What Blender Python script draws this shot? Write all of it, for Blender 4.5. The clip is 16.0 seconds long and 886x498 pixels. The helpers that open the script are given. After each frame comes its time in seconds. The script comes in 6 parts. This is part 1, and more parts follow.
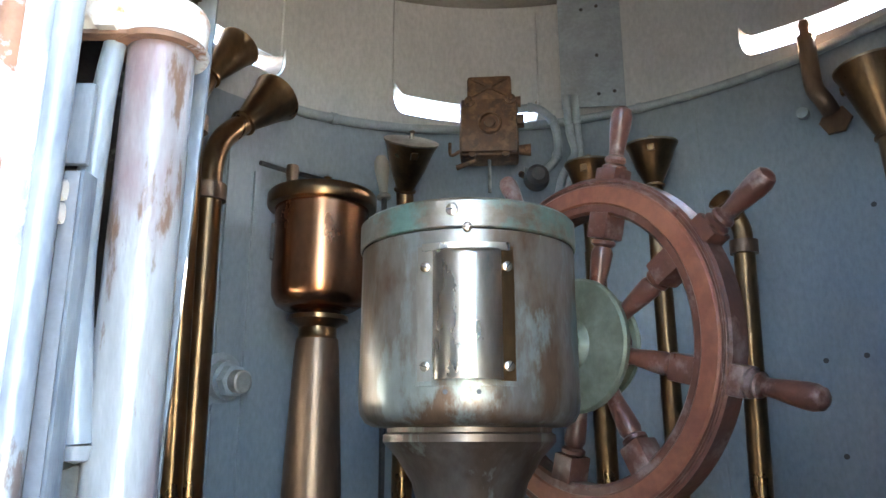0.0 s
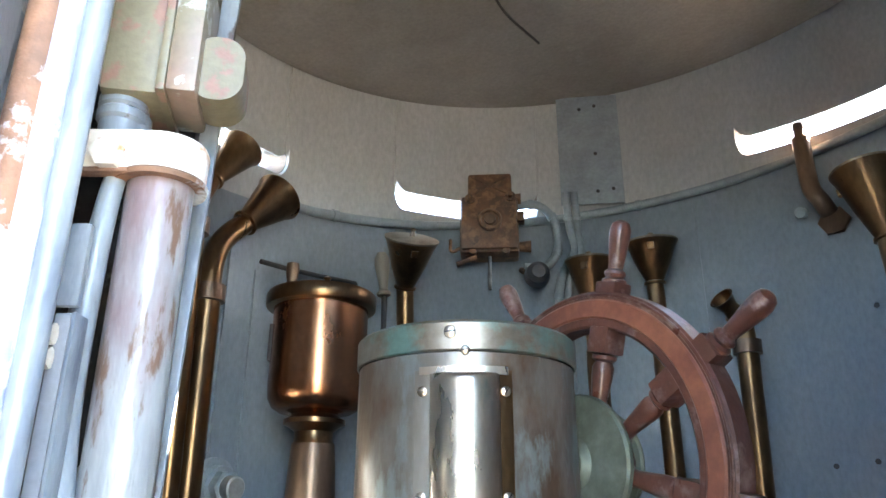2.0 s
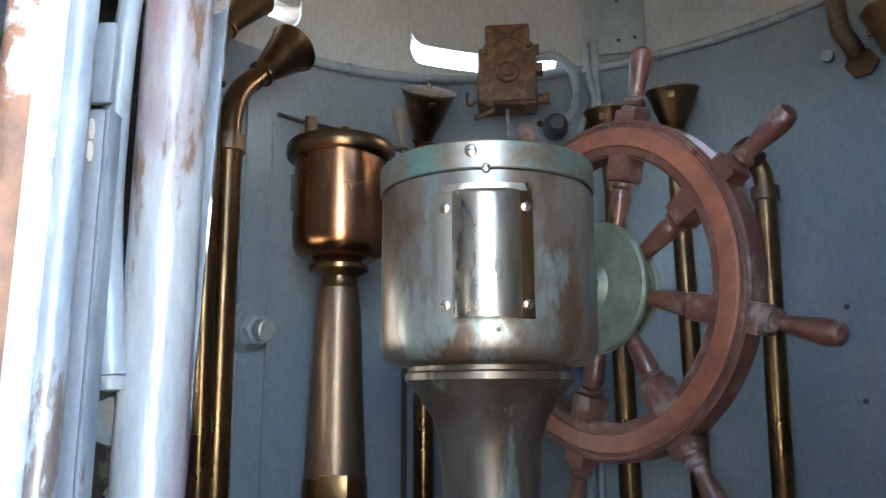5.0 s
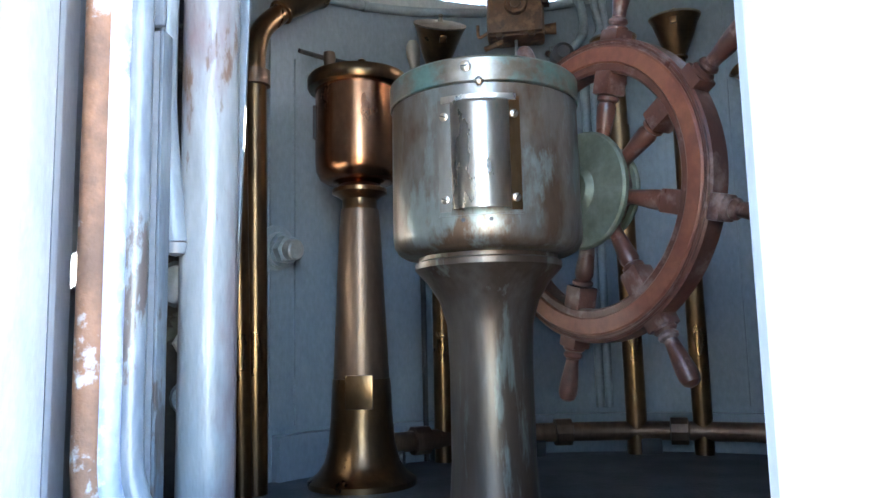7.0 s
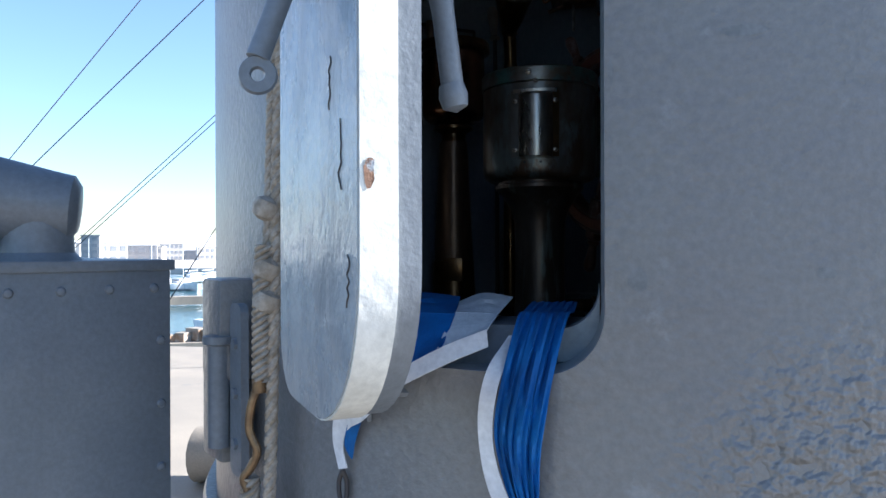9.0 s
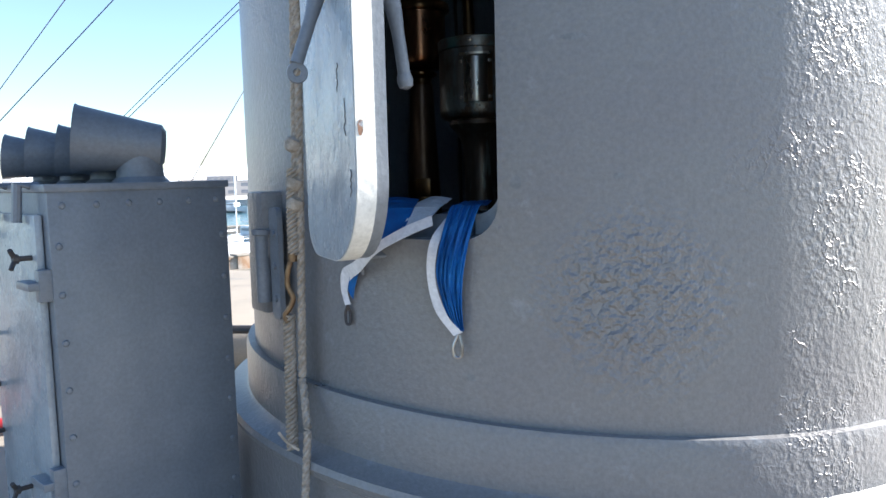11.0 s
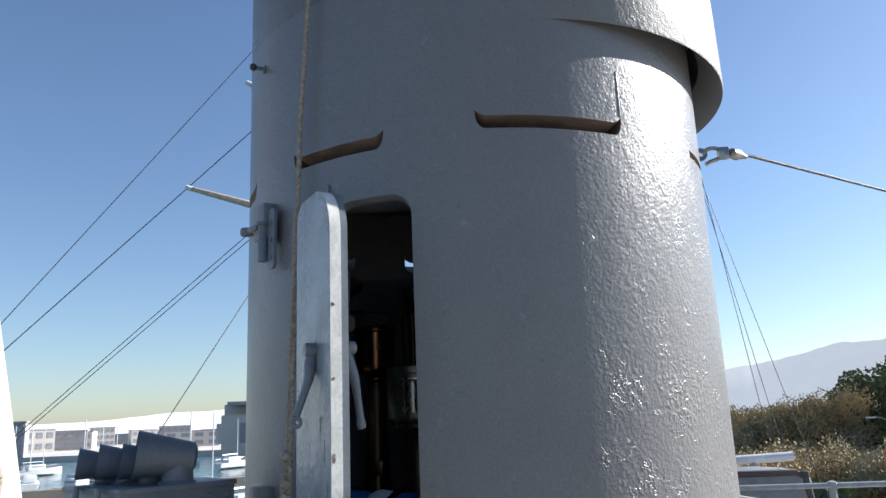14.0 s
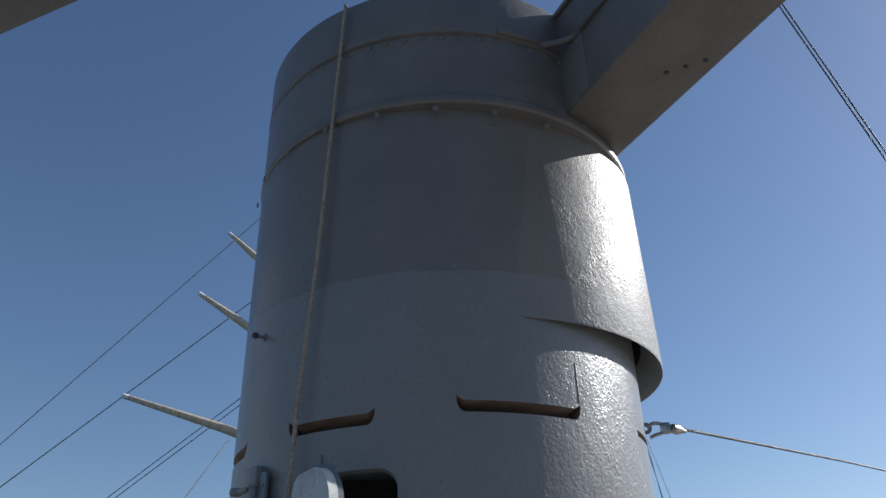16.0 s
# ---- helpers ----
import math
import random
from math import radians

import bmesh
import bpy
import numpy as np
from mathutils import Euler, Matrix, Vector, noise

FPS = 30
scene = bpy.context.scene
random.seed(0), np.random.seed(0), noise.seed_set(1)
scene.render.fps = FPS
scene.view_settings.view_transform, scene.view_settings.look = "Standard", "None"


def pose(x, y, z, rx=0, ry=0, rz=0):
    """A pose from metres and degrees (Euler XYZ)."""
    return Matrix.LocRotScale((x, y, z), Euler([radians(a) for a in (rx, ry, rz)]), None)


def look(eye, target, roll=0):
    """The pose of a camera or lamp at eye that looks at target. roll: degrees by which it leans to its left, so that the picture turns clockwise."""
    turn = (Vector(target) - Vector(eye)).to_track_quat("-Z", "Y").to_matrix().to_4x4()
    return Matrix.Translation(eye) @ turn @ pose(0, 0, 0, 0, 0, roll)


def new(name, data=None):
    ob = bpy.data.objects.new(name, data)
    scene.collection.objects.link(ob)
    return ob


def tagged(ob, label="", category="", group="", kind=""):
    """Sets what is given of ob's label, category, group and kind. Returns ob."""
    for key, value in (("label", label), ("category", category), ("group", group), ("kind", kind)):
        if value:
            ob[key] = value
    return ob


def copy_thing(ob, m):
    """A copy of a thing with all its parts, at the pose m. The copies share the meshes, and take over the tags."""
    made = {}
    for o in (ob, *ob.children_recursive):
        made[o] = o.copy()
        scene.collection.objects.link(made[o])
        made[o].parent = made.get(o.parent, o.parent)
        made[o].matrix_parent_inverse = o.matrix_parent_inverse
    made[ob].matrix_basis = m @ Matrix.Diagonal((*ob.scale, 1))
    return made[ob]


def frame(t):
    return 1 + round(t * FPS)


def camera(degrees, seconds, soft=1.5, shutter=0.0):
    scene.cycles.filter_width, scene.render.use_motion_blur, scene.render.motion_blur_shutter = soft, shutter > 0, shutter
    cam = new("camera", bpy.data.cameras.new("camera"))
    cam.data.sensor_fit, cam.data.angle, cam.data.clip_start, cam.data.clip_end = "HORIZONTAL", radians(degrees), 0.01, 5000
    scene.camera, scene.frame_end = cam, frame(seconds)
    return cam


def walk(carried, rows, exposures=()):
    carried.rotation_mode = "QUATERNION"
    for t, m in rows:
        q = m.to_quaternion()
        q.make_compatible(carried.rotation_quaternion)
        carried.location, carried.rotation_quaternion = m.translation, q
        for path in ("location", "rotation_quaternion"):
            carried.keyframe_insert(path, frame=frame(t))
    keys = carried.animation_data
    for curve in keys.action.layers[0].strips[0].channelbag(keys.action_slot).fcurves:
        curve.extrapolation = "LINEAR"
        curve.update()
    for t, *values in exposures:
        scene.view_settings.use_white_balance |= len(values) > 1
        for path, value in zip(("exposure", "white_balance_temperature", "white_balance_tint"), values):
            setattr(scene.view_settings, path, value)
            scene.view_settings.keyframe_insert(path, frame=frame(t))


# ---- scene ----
cam = camera(60.96, 16.0)
# seconds, place in metres, yaw, pitch and roll in degrees
ROWS = [
    (0.0, -0.007, -0.053, 1.673, -0.41, 14.45, 0.06),
    (0.5, -0.003, -0.058, 1.696, -0.16, 16.24, -0.15),
    (1.0, -0.003, -0.057, 1.713, -0.13, 18.02, -0.51),
    (1.5, -0.004, -0.059, 1.730, -0.28, 19.30, -0.67),
    (2.0, -0.000, -0.063, 1.749, -0.36, 20.52, -0.25),
    (2.5, -0.001, -0.071, 1.763, -0.62, 21.90, -0.20),
    (3.0, -0.001, -0.078, 1.770, -0.77, 23.47, 0.00),
    (3.5, 0.004, -0.076, 1.743, -0.84, 23.48, -0.30),
    (4.0, -0.002, -0.067, 1.693, -0.02, 16.94, 0.09),
    (4.5, -0.004, -0.062, 1.673, 0.35, 13.94, -0.35),
    (5.0, -0.008, -0.060, 1.642, 1.12, 11.19, 0.32),
    (7.5, 0.097, -0.465, 1.503, 5.06, 5.08, 2.12),
    (8.0, 0.180, -0.831, 1.525, 10.52, 2.18, 0.50),
    (8.5, 0.157, -1.164, 1.497, 10.22, 1.30, 0.08),
    (9.0, 0.109, -1.457, 1.449, 8.39, -0.03, 0.17),
    (9.5, 0.182, -1.700, 1.399, 7.57, -2.53, -0.40),
    (12.0, 0.496, -3.148, 1.470, 7.06, -5.75, 2.20),
    (12.5, 0.616, -3.467, 1.519, 5.26, 2.48, -0.98),
    (13.0, 0.682, -3.738, 1.593, 5.22, 6.38, 1.56),
    (13.5, 0.714, -3.891, 1.675, 5.46, 9.58, 1.82),
    (14.0, 0.663, -4.107, 1.723, 4.38, 12.75, 2.29),
    (14.5, 0.531, -4.406, 1.764, 2.62, 16.18, 3.18),
    (15.0, 0.470, -4.662, 1.837, 0.29, 19.62, 1.26),
    (15.5, 0.428, -4.816, 1.899, -0.70, 24.05, 1.85),
    (16.0, 0.389, -4.911, 1.928, -1.02, 28.46, 1.28),
]
EXPOSURES = [(0.0, 6.1, 7000, 12), (5.2, 5.95, 6850, 12), (7.3, 5.82, 6400, 12), (7.6, 5.28, 6000, 12), (8.0, 4.05, 5900, 12), (8.3, 2.75, 5450, 12), (8.6, 1.85, 5600, 11), (9.0, 1.08, 5700, 11),
             (9.5, 0.85, 5750, 11), (11.8, 1.27, 6100, 11), (12.5, 1.22, 6100, 11), (13.0, 0.92, 6000, 11), (14.0, 0.12, 6000, 11), (15.0, -0.30, 5900, 11), (16.0, -0.56, 5870, 11)]
walk(cam, [(t, pose(x, y, z, 90 + pitch, roll, yaw)) for t, x, y, z, yaw, pitch, roll in ROWS], EXPOSURES)

# ---- daylight ----
SUN_AZ, SUN_EL = radians(111), radians(29.5)  # azimuth from -y towards +x
world = bpy.data.worlds.new("sky")
scene.world = world
world.use_nodes = True
wn = world.node_tree
wn.nodes.clear()
sky = wn.nodes.new("ShaderNodeTexSky")
sky.sky_type, sky.sun_disc = "NISHITA", False
sky.sun_elevation = SUN_EL
sky.sun_rotation = radians(180) - SUN_AZ
sky.air_density, sky.dust_density, sky.ozone_density = 1.0, 0.55, 2.4
bg = wn.nodes.new("ShaderNodeBackground")
bg.inputs["Strength"].default_value = 0.135
wo = wn.nodes.new("ShaderNodeOutputWorld")
wn.links.new(sky.outputs[0], bg.inputs[0])
wn.links.new(bg.outputs[0], wo.inputs[0])
sun = new("sun", bpy.data.lights.new("sun", "SUN"))
sun.data.energy, sun.data.angle, sun.data.color = 9.3, radians(0.55), (1.0, 0.93, 0.82)
SUN_DIR = Vector((math.sin(SUN_AZ) * math.cos(SUN_EL), -math.cos(SUN_AZ) * math.cos(SUN_EL), math.sin(SUN_EL)))
sun.matrix_world = look(SUN_DIR * 50, (0, 0, 0))

# ---- materials ----


def mat(name, base, second=None, rough=0.5, metal=0.0, scale=6.0, mix=(0.4, 0.6), fine=60.0, bump=0.0, bump_scale=40.0,
        third=None, third_mix=(0.62, 0.72), third_scale=3.0, stretch=(1, 1, 1), coat=0.0, big_bump=0.0, big_scale=6.0, rough_vary=0.1,
        border=None, blister=None):
    """A surface with a base colour, blotches of a second colour, patches of a third, fine grain and relief at two scales."""
    m = bpy.data.materials.new(name)
    m.use_nodes = True
    n, k = m.node_tree.nodes, m.node_tree.links
    bs = n["Principled BSDF"]
    tc = n.new("ShaderNodeTexCoord")
    mp = n.new("ShaderNodeMapping")
    mp.inputs["Scale"].default_value = stretch
    k.new(tc.outputs["Object"], mp.inputs[0])
    second = second or tuple(c * 0.82 for c in base)

    def noise_tex(s, detail=6.0, rough_=0.6):
        t = n.new("ShaderNodeTexNoise")
        t.inputs["Scale"].default_value, t.inputs["Detail"].default_value, t.inputs["Roughness"].default_value = s, detail, rough_
        k.new(mp.outputs[0], t.inputs["Vector"])
        return t

    def ramp(src, lo, hi):
        r = n.new("ShaderNodeMapRange")
        r.inputs["From Min"].default_value, r.inputs["From Max"].default_value = lo, hi
        k.new(src, r.inputs["Value"])
        return r.outputs[0]

    def blend(f, a, b):
        x = n.new("ShaderNodeMix")
        x.data_type = "RGBA"
        k.new(f, x.inputs["Factor"])
        for s, v in ((x.inputs["A"], a), (x.inputs["B"], b)):
            if isinstance(v, tuple):
                s.default_value = (*v, 1)
            else:
                k.new(v, s)
        return x.outputs["Result"]

    t1 = noise_tex(scale)
    col = blend(ramp(t1.outputs[0], *mix), base, second)
    if third:
        t3 = noise_tex(third_scale, 8.0, 0.65)
        col = blend(ramp(t3.outputs[0], *third_mix), col, third)
    sep = n.new("ShaderNodeSeparateXYZ")
    k.new(tc.outputs["Object"], sep.inputs[0])

    def calc(op, a, b):
        x = n.new("ShaderNodeMath")
        x.operation = op
        for s_, v in zip(x.inputs, (a, b)):
            if isinstance(v, (int, float)):
                s_.default_value = v
            else:
                k.new(v, s_)
        return x.outputs[0]

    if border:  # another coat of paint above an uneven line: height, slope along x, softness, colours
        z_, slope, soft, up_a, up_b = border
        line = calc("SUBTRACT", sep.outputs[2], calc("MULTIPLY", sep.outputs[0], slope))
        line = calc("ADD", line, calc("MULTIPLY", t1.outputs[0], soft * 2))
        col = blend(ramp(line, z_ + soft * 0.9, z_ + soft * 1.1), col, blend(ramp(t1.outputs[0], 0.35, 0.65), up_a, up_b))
    t2 = noise_tex(fine, 3.0)
    dark = blend(ramp(t2.outputs[0], 0.3, 0.7), (0.88, 0.88, 0.88), (1.08, 1.08, 1.08))
    mul = n.new("ShaderNodeMix")
    mul.data_type, mul.blend_type = "RGBA", "MULTIPLY"
    mul.inputs["Factor"].default_value = 1.0
    k.new(col, mul.inputs["A"])
    k.new(dark, mul.inputs["B"])
    k.new(mul.outputs["Result"], bs.inputs["Base Color"])
    rr = n.new("ShaderNodeMapRange")
    rr.inputs["To Min"].default_value, rr.inputs["To Max"].default_value = max(0.03, rough - rough_vary), min(1.0, rough + rough_vary)
    k.new(t1.outputs[0], rr.inputs["Value"])
    k.new(rr.outputs[0], bs.inputs["Roughness"])
    bs.inputs["Metallic"].default_value = metal
    bs.inputs["Coat Weight"].default_value = coat
    last = None
    for amount, s in ((big_bump, big_scale), (bump, bump_scale)):
        if amount:
            b = n.new("ShaderNodeBump")
            b.inputs["Strength"].default_value, b.inputs["Distance"].default_value = 1.0, amount
            k.new(noise_tex(s, 4.0, 0.55).outputs[0], b.inputs["Height"])
            if last:
                k.new(last, b.inputs["Normal"])
            last = b.outputs[0]
    if blister:  # blistered, curling paint: height, size, where it is thick along x, and one low patch
        amount, s, x0, x1, patch = blister
        lumps = ramp(noise_tex(s, 3.0, 0.5).outputs[0], 0.40, 0.78)
        edge = calc("ABSOLUTE", calc("SUBTRACT", noise_tex(s * 0.33, 3.0, 0.6).outputs[0], 0.5), 0.0)
        curls = calc("MULTIPLY", ramp(edge, 0.035, 0.008), ramp(noise_tex(5.0, 2.0).outputs[0], 0.50, 0.58))
        mask = ramp(sep.outputs[0], x0, x1)
        spread = ramp(noise_tex(2.6, 3.0).outputs[0], 0.44, 0.60)
        mask = calc("MULTIPLY", mask, calc("ADD", calc("MULTIPLY", spread, 0.8), 0.2))
        mask = calc("MULTIPLY", mask, calc("ADD", calc("MULTIPLY", ramp(sep.outputs[2], 3.2, 1.9), 0.7), 0.3))
        if patch:
            d = n.new("ShaderNodeVectorMath")
            d.operation = "DISTANCE"
            k.new(tc.outputs["Object"], d.inputs[0])
            d.inputs[1].default_value = patch[:3]
            near = ramp(calc("ADD", d.outputs["Value"], calc("MULTIPLY", t1.outputs[0], 0.3)), patch[3] + 0.25, patch[3])
            lumps = calc("ADD", calc("MULTIPLY", lumps, mask), calc("MULTIPLY", ramp(noise_tex(s * 0.75, 2.0, 0.5).outputs[0], 0.38, 0.75), calc("MULTIPLY", near, 5.0)))
        else:
            lumps = calc("MULTIPLY", lumps, mask)
        b = n.new("ShaderNodeBump")
        b.inputs["Strength"].default_value, b.inputs["Distance"].default_value = 1.0, amount
        k.new(calc("ADD", lumps, calc("MULTIPLY", calc("MULTIPLY", curls, 0.9), mask)), b.inputs["Height"])
        if last:
            k.new(last, b.inputs["Normal"])
        last = b.outputs[0]
    if last:
        k.new(last, bs.inputs["Normal"])
    return m


GREY = (0.194, 0.197, 0.199)
M_OUT = mat("grey_hull_paint", GREY, (0.186, 0.185, 0.189), 0.33, scale=1.6, bump=0.0036, bump_scale=50, big_bump=0.004, big_scale=13, third=(0.23, 0.242, 0.254), third_scale=9, rough_vary=0.14,
            border=(4.43, 0.0, 0.05, (0.172, 0.160, 0.150), (0.150, 0.141, 0.136)), blister=(0.0036, 34, 0.90, 1.20, (0.65, 0.04, 0.97, 0.28)))
M_UPPER = mat("faded_brown_grey_paint", (0.172, 0.160, 0.152), (0.145, 0.138, 0.134), 0.48, scale=2.0, bump=0.0022, bump_scale=55, big_bump=0.004, big_scale=13, third=(0.20, 0.195, 0.19), third_scale=6)
M_DRUMTOP = mat("satin_upper_paint", GREY, (0.186, 0.185, 0.189), 0.50, scale=1.6, bump=0.0026, bump_scale=60, big_bump=0.006, big_scale=5, rough_vary=0.16,
                border=(4.43, 0.0, 0.05, (0.185, 0.172, 0.160), (0.160, 0.150, 0.143)), blister=(0.009, 34, 1.1, 1.9, None))
M_SMOOTH = mat("grey_paint_smooth", (0.175, 0.195, 0.22), (0.15, 0.17, 0.195), 0.4, scale=4, bump=0.0012, bump_scale=60)
M_LEAF = mat("weathered_grey_paint", (0.32, 0.355, 0.38), (0.19, 0.215, 0.24), 0.27, scale=4, mix=(0.45, 0.65), bump=0.003, bump_scale=50, stretch=(1, 1, 0.7), big_bump=0.008, big_scale=10, rough_vary=0.16)
M_EDGE = mat("off_white_paint", (0.74, 0.74, 0.70), (0.62, 0.62, 0.58), 0.45, scale=9, third=(0.20, 0.12, 0.06), third_mix=(0.72, 0.75), third_scale=14, bump=0.0015)
# two-tone paint; the upper tone is lightened further in place of slit light
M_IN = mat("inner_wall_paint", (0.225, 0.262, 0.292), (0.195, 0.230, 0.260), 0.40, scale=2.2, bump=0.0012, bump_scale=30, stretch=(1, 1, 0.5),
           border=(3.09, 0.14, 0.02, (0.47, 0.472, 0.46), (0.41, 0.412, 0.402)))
# inner paint carried into the doorway, lightened to stand in for daylight glare
M_REVEAL = mat("brightened_doorway_paint", (0.40, 0.44, 0.47), (0.32, 0.36, 0.39), 0.40, scale=6, bump=0.002, bump_scale=35)
M_SLIT = mat("rust_streaked_slit", (0.22, 0.165, 0.13), (0.13, 0.095, 0.075), 0.6, scale=9, bump=0.002, stretch=(0.4, 0.4, 2))
M_FLOOR = mat("dark_tread_plate", (0.075, 0.082, 0.092), (0.05, 0.055, 0.064), 0.42, scale=5, bump=0.003, bump_scale=55)
M_CEIL = mat("ceiling_paint", (0.31, 0.285, 0.257), (0.235, 0.216, 0.195), 0.42, scale=1.5, bump=0.002, bump_scale=20, third=(0.33, 0.305, 0.275), third_scale=2.4)
M_BRASS = mat("aged_brass", (0.26, 0.145, 0.068), (0.105, 0.063, 0.037), 0.3, 1.0, scale=7, mix=(0.35, 0.7), bump=0.0006, bump_scale=25, stretch=(1, 1, 0.4))
M_COPPER = mat("polished_copper", (0.50, 0.215, 0.105), (0.22, 0.098, 0.052), 0.25, 1.0, scale=6, mix=(0.38, 0.68), third=(0.14, 0.07, 0.045), third_mix=(0.60, 0.72), third_scale=9, stretch=(1, 1, 0.6), bump=0.0008, bump_scale=20)
M_BRONZE = mat("dull_bronze", (0.235, 0.145, 0.095), (0.15, 0.092, 0.062), 0.42, 0.8, scale=5, stretch=(1, 1, 0.3), bump=0.0006)
M_DRUM = mat("weathered_gunmetal", (0.215, 0.195, 0.17), (0.145, 0.092, 0.058), 0.36, 0.65, scale=7, mix=(0.45, 0.58), third=(0.26, 0.29, 0.27), third_mix=(0.52, 0.60), third_scale=12, stretch=(1, 1, 0.4), bump=0.0018, bump_scale=30, rough_vary=0.22)
M_SHIELD = mat("worn_nickel", (0.58, 0.50, 0.41), (0.40, 0.29, 0.19), 0.30, 0.95, scale=9, mix=(0.4, 0.7), stretch=(1, 1, 0.3), bump=0.0008, third=(0.33, 0.38, 0.33), third_mix=(0.62, 0.70), third_scale=10)
M_VERDI = mat("verdigris_bronze", (0.13, 0.145, 0.105), (0.19, 0.215, 0.17), 0.55, 0.4, scale=10, bump=0.0008)
M_WOOD = mat("red_brown_varnished_wood", (0.125, 0.050, 0.034), (0.075, 0.030, 0.021), 0.34, scale=9, third=(0.22, 0.155, 0.14), third_mix=(0.53, 0.66), third_scale=14, bump=0.0012, bump_scale=50, rough_vary=0.2)
M_PIPE = mat("chipped_pale_paint", (0.165, 0.195, 0.22), (0.095, 0.12, 0.15), 0.36, scale=8, mix=(0.46, 0.58), third=(0.07, 0.06, 0.058), third_mix=(0.545, 0.575), third_scale=12, stretch=(1, 1, 0.35), bump=0.004, bump_scale=24)
M_BIGPIPE = mat("bleached_chipped_paint", (0.195, 0.215, 0.23), (0.16, 0.122, 0.13), 0.34, scale=7, mix=(0.46, 0.58), third=(0.105, 0.066, 0.046), third_mix=(0.555, 0.59), third_scale=9, stretch=(1, 1, 0.28), bump=0.005, bump_scale=26, rough_vary=0.15)
M_COLUMN = mat("streaked_bronze", (0.165, 0.135, 0.112), (0.10, 0.066, 0.046), 0.38, 0.7, scale=8, mix=(0.42, 0.60), third=(0.22, 0.22, 0.19), third_mix=(0.58, 0.64), third_scale=13, stretch=(1, 1, 0.15), bump=0.0015, bump_scale=30, rough_vary=0.2)
M_GRIMESHADE = mat("grime_and_gap_shade", (0.055, 0.045, 0.04), (0.03, 0.026, 0.025), 0.6, scale=12, third=(0.15, 0.16, 0.13), third_mix=(0.56, 0.62), third_scale=16, bump=0.003, bump_scale=35)
M_RUST = mat("rusty_steel", (0.19, 0.10, 0.06), (0.11, 0.065, 0.045), 0.75, scale=14, third=(0.36, 0.40, 0.44), third_mix=(0.55, 0.6), third_scale=9, bump=0.004, bump_scale=40)
M_ROPE = mat("weathered_hemp", (0.40, 0.35, 0.29), (0.27, 0.23, 0.18), 0.85, scale=40, bump=0.002, bump_scale=90)
M_BLUE = mat("blue_bunting", (0.004, 0.125, 0.40), (0.003, 0.085, 0.29), 0.75, scale=8, bump=0.0008, bump_scale=250)
M_WHITE = mat("white_canvas", (0.72, 0.72, 0.73), (0.62, 0.62, 0.64), 0.8, scale=12, bump=0.0008, bump_scale=200)
M_STEEL = mat("bare_steel", (0.45, 0.45, 0.44), (0.25, 0.24, 0.22), 0.35, 1.0, scale=15)
M_DARK = mat("dark_iron", (0.035, 0.035, 0.04), (0.06, 0.05, 0.045), 0.55, scale=12, bump=0.001)
M_DECK = mat("deck_paint", (0.25, 0.218, 0.178), (0.29, 0.25, 0.20), 0.75, scale=1.2, third=(0.17, 0.165, 0.16), third_scale=0.8, bump=0.002)
M_RED = mat("red_paint", (0.45, 0.025, 0.03), (0.36, 0.02, 0.025), 0.5, scale=5)
M_SPAR = mat("varnished_spar", (0.60, 0.50, 0.38), (0.46, 0.36, 0.25), 0.45, scale=5)
M_OLIVE = mat("dark_bush", (0.165, 0.18, 0.08), (0.11, 0.13, 0.055), 0.9, scale=0.6)
M_DRY = mat("dry_bush", (0.47, 0.36, 0.205), (0.33, 0.275, 0.15), 0.9, scale=0.6)

# ---- building blocks ----


def part(name, bm, material, parent=None, label="", smooth=35):
    me = bpy.data.meshes.new(name)
    bm.to_mesh(me)
    bm.free()
    me.materials.append(material)
    if smooth:
        me.shade_smooth()
        me.set_sharp_from_angle(angle=radians(smooth))
    ob = new(name, me)
    if parent:
        ob.parent = parent
    if label:
        ob["label"] = label
    return ob


def thing(name, label, category, at=(0, 0, 0), group="", kind="", m=None):
    e = new(name)
    e.empty_display_size = 0.1
    e.matrix_world = m if m is not None else Matrix.Translation(at)
    return tagged(e, label, category, group, kind)


def lathe(profile, seg=48, axis=None, bm=None, closed=True):
    """A turned body: profile of (radius, height) about z, moved by the matrix axis."""
    bm = bm or bmesh.new()
    rings = []
    for r, z in profile:
        if r < 1e-5:
            rings.append([bm.verts.new((0, 0, z))])
        else:
            rings.append([bm.verts.new((r * math.cos(2 * math.pi * i / seg), r * math.sin(2 * math.pi * i / seg), z)) for i in range(seg)])
    for a, b in zip(rings, rings[1:]):
        for i in range(seg):
            j = (i + 1) % seg
            if len(a) == 1 and len(b) == 1:
                continue
            if len(a) == 1:
                bm.faces.new((a[0], b[j], b[i]))
            elif len(b) == 1:
                bm.faces.new((a[i], a[j], b[0]))
            else:
                bm.faces.new((a[i], a[j], b[j], b[i]))
    if closed:
        for ring, flip in ((rings[0], True), (rings[-1], False)):
            if len(ring) > 2:
                bm.faces.new(ring[::-1] if flip else ring)
    if axis is not None:
        vs = {v for ring in rings for v in ring}
        bmesh.ops.transform(bm, matrix=axis, verts=list(vs))
    return bm


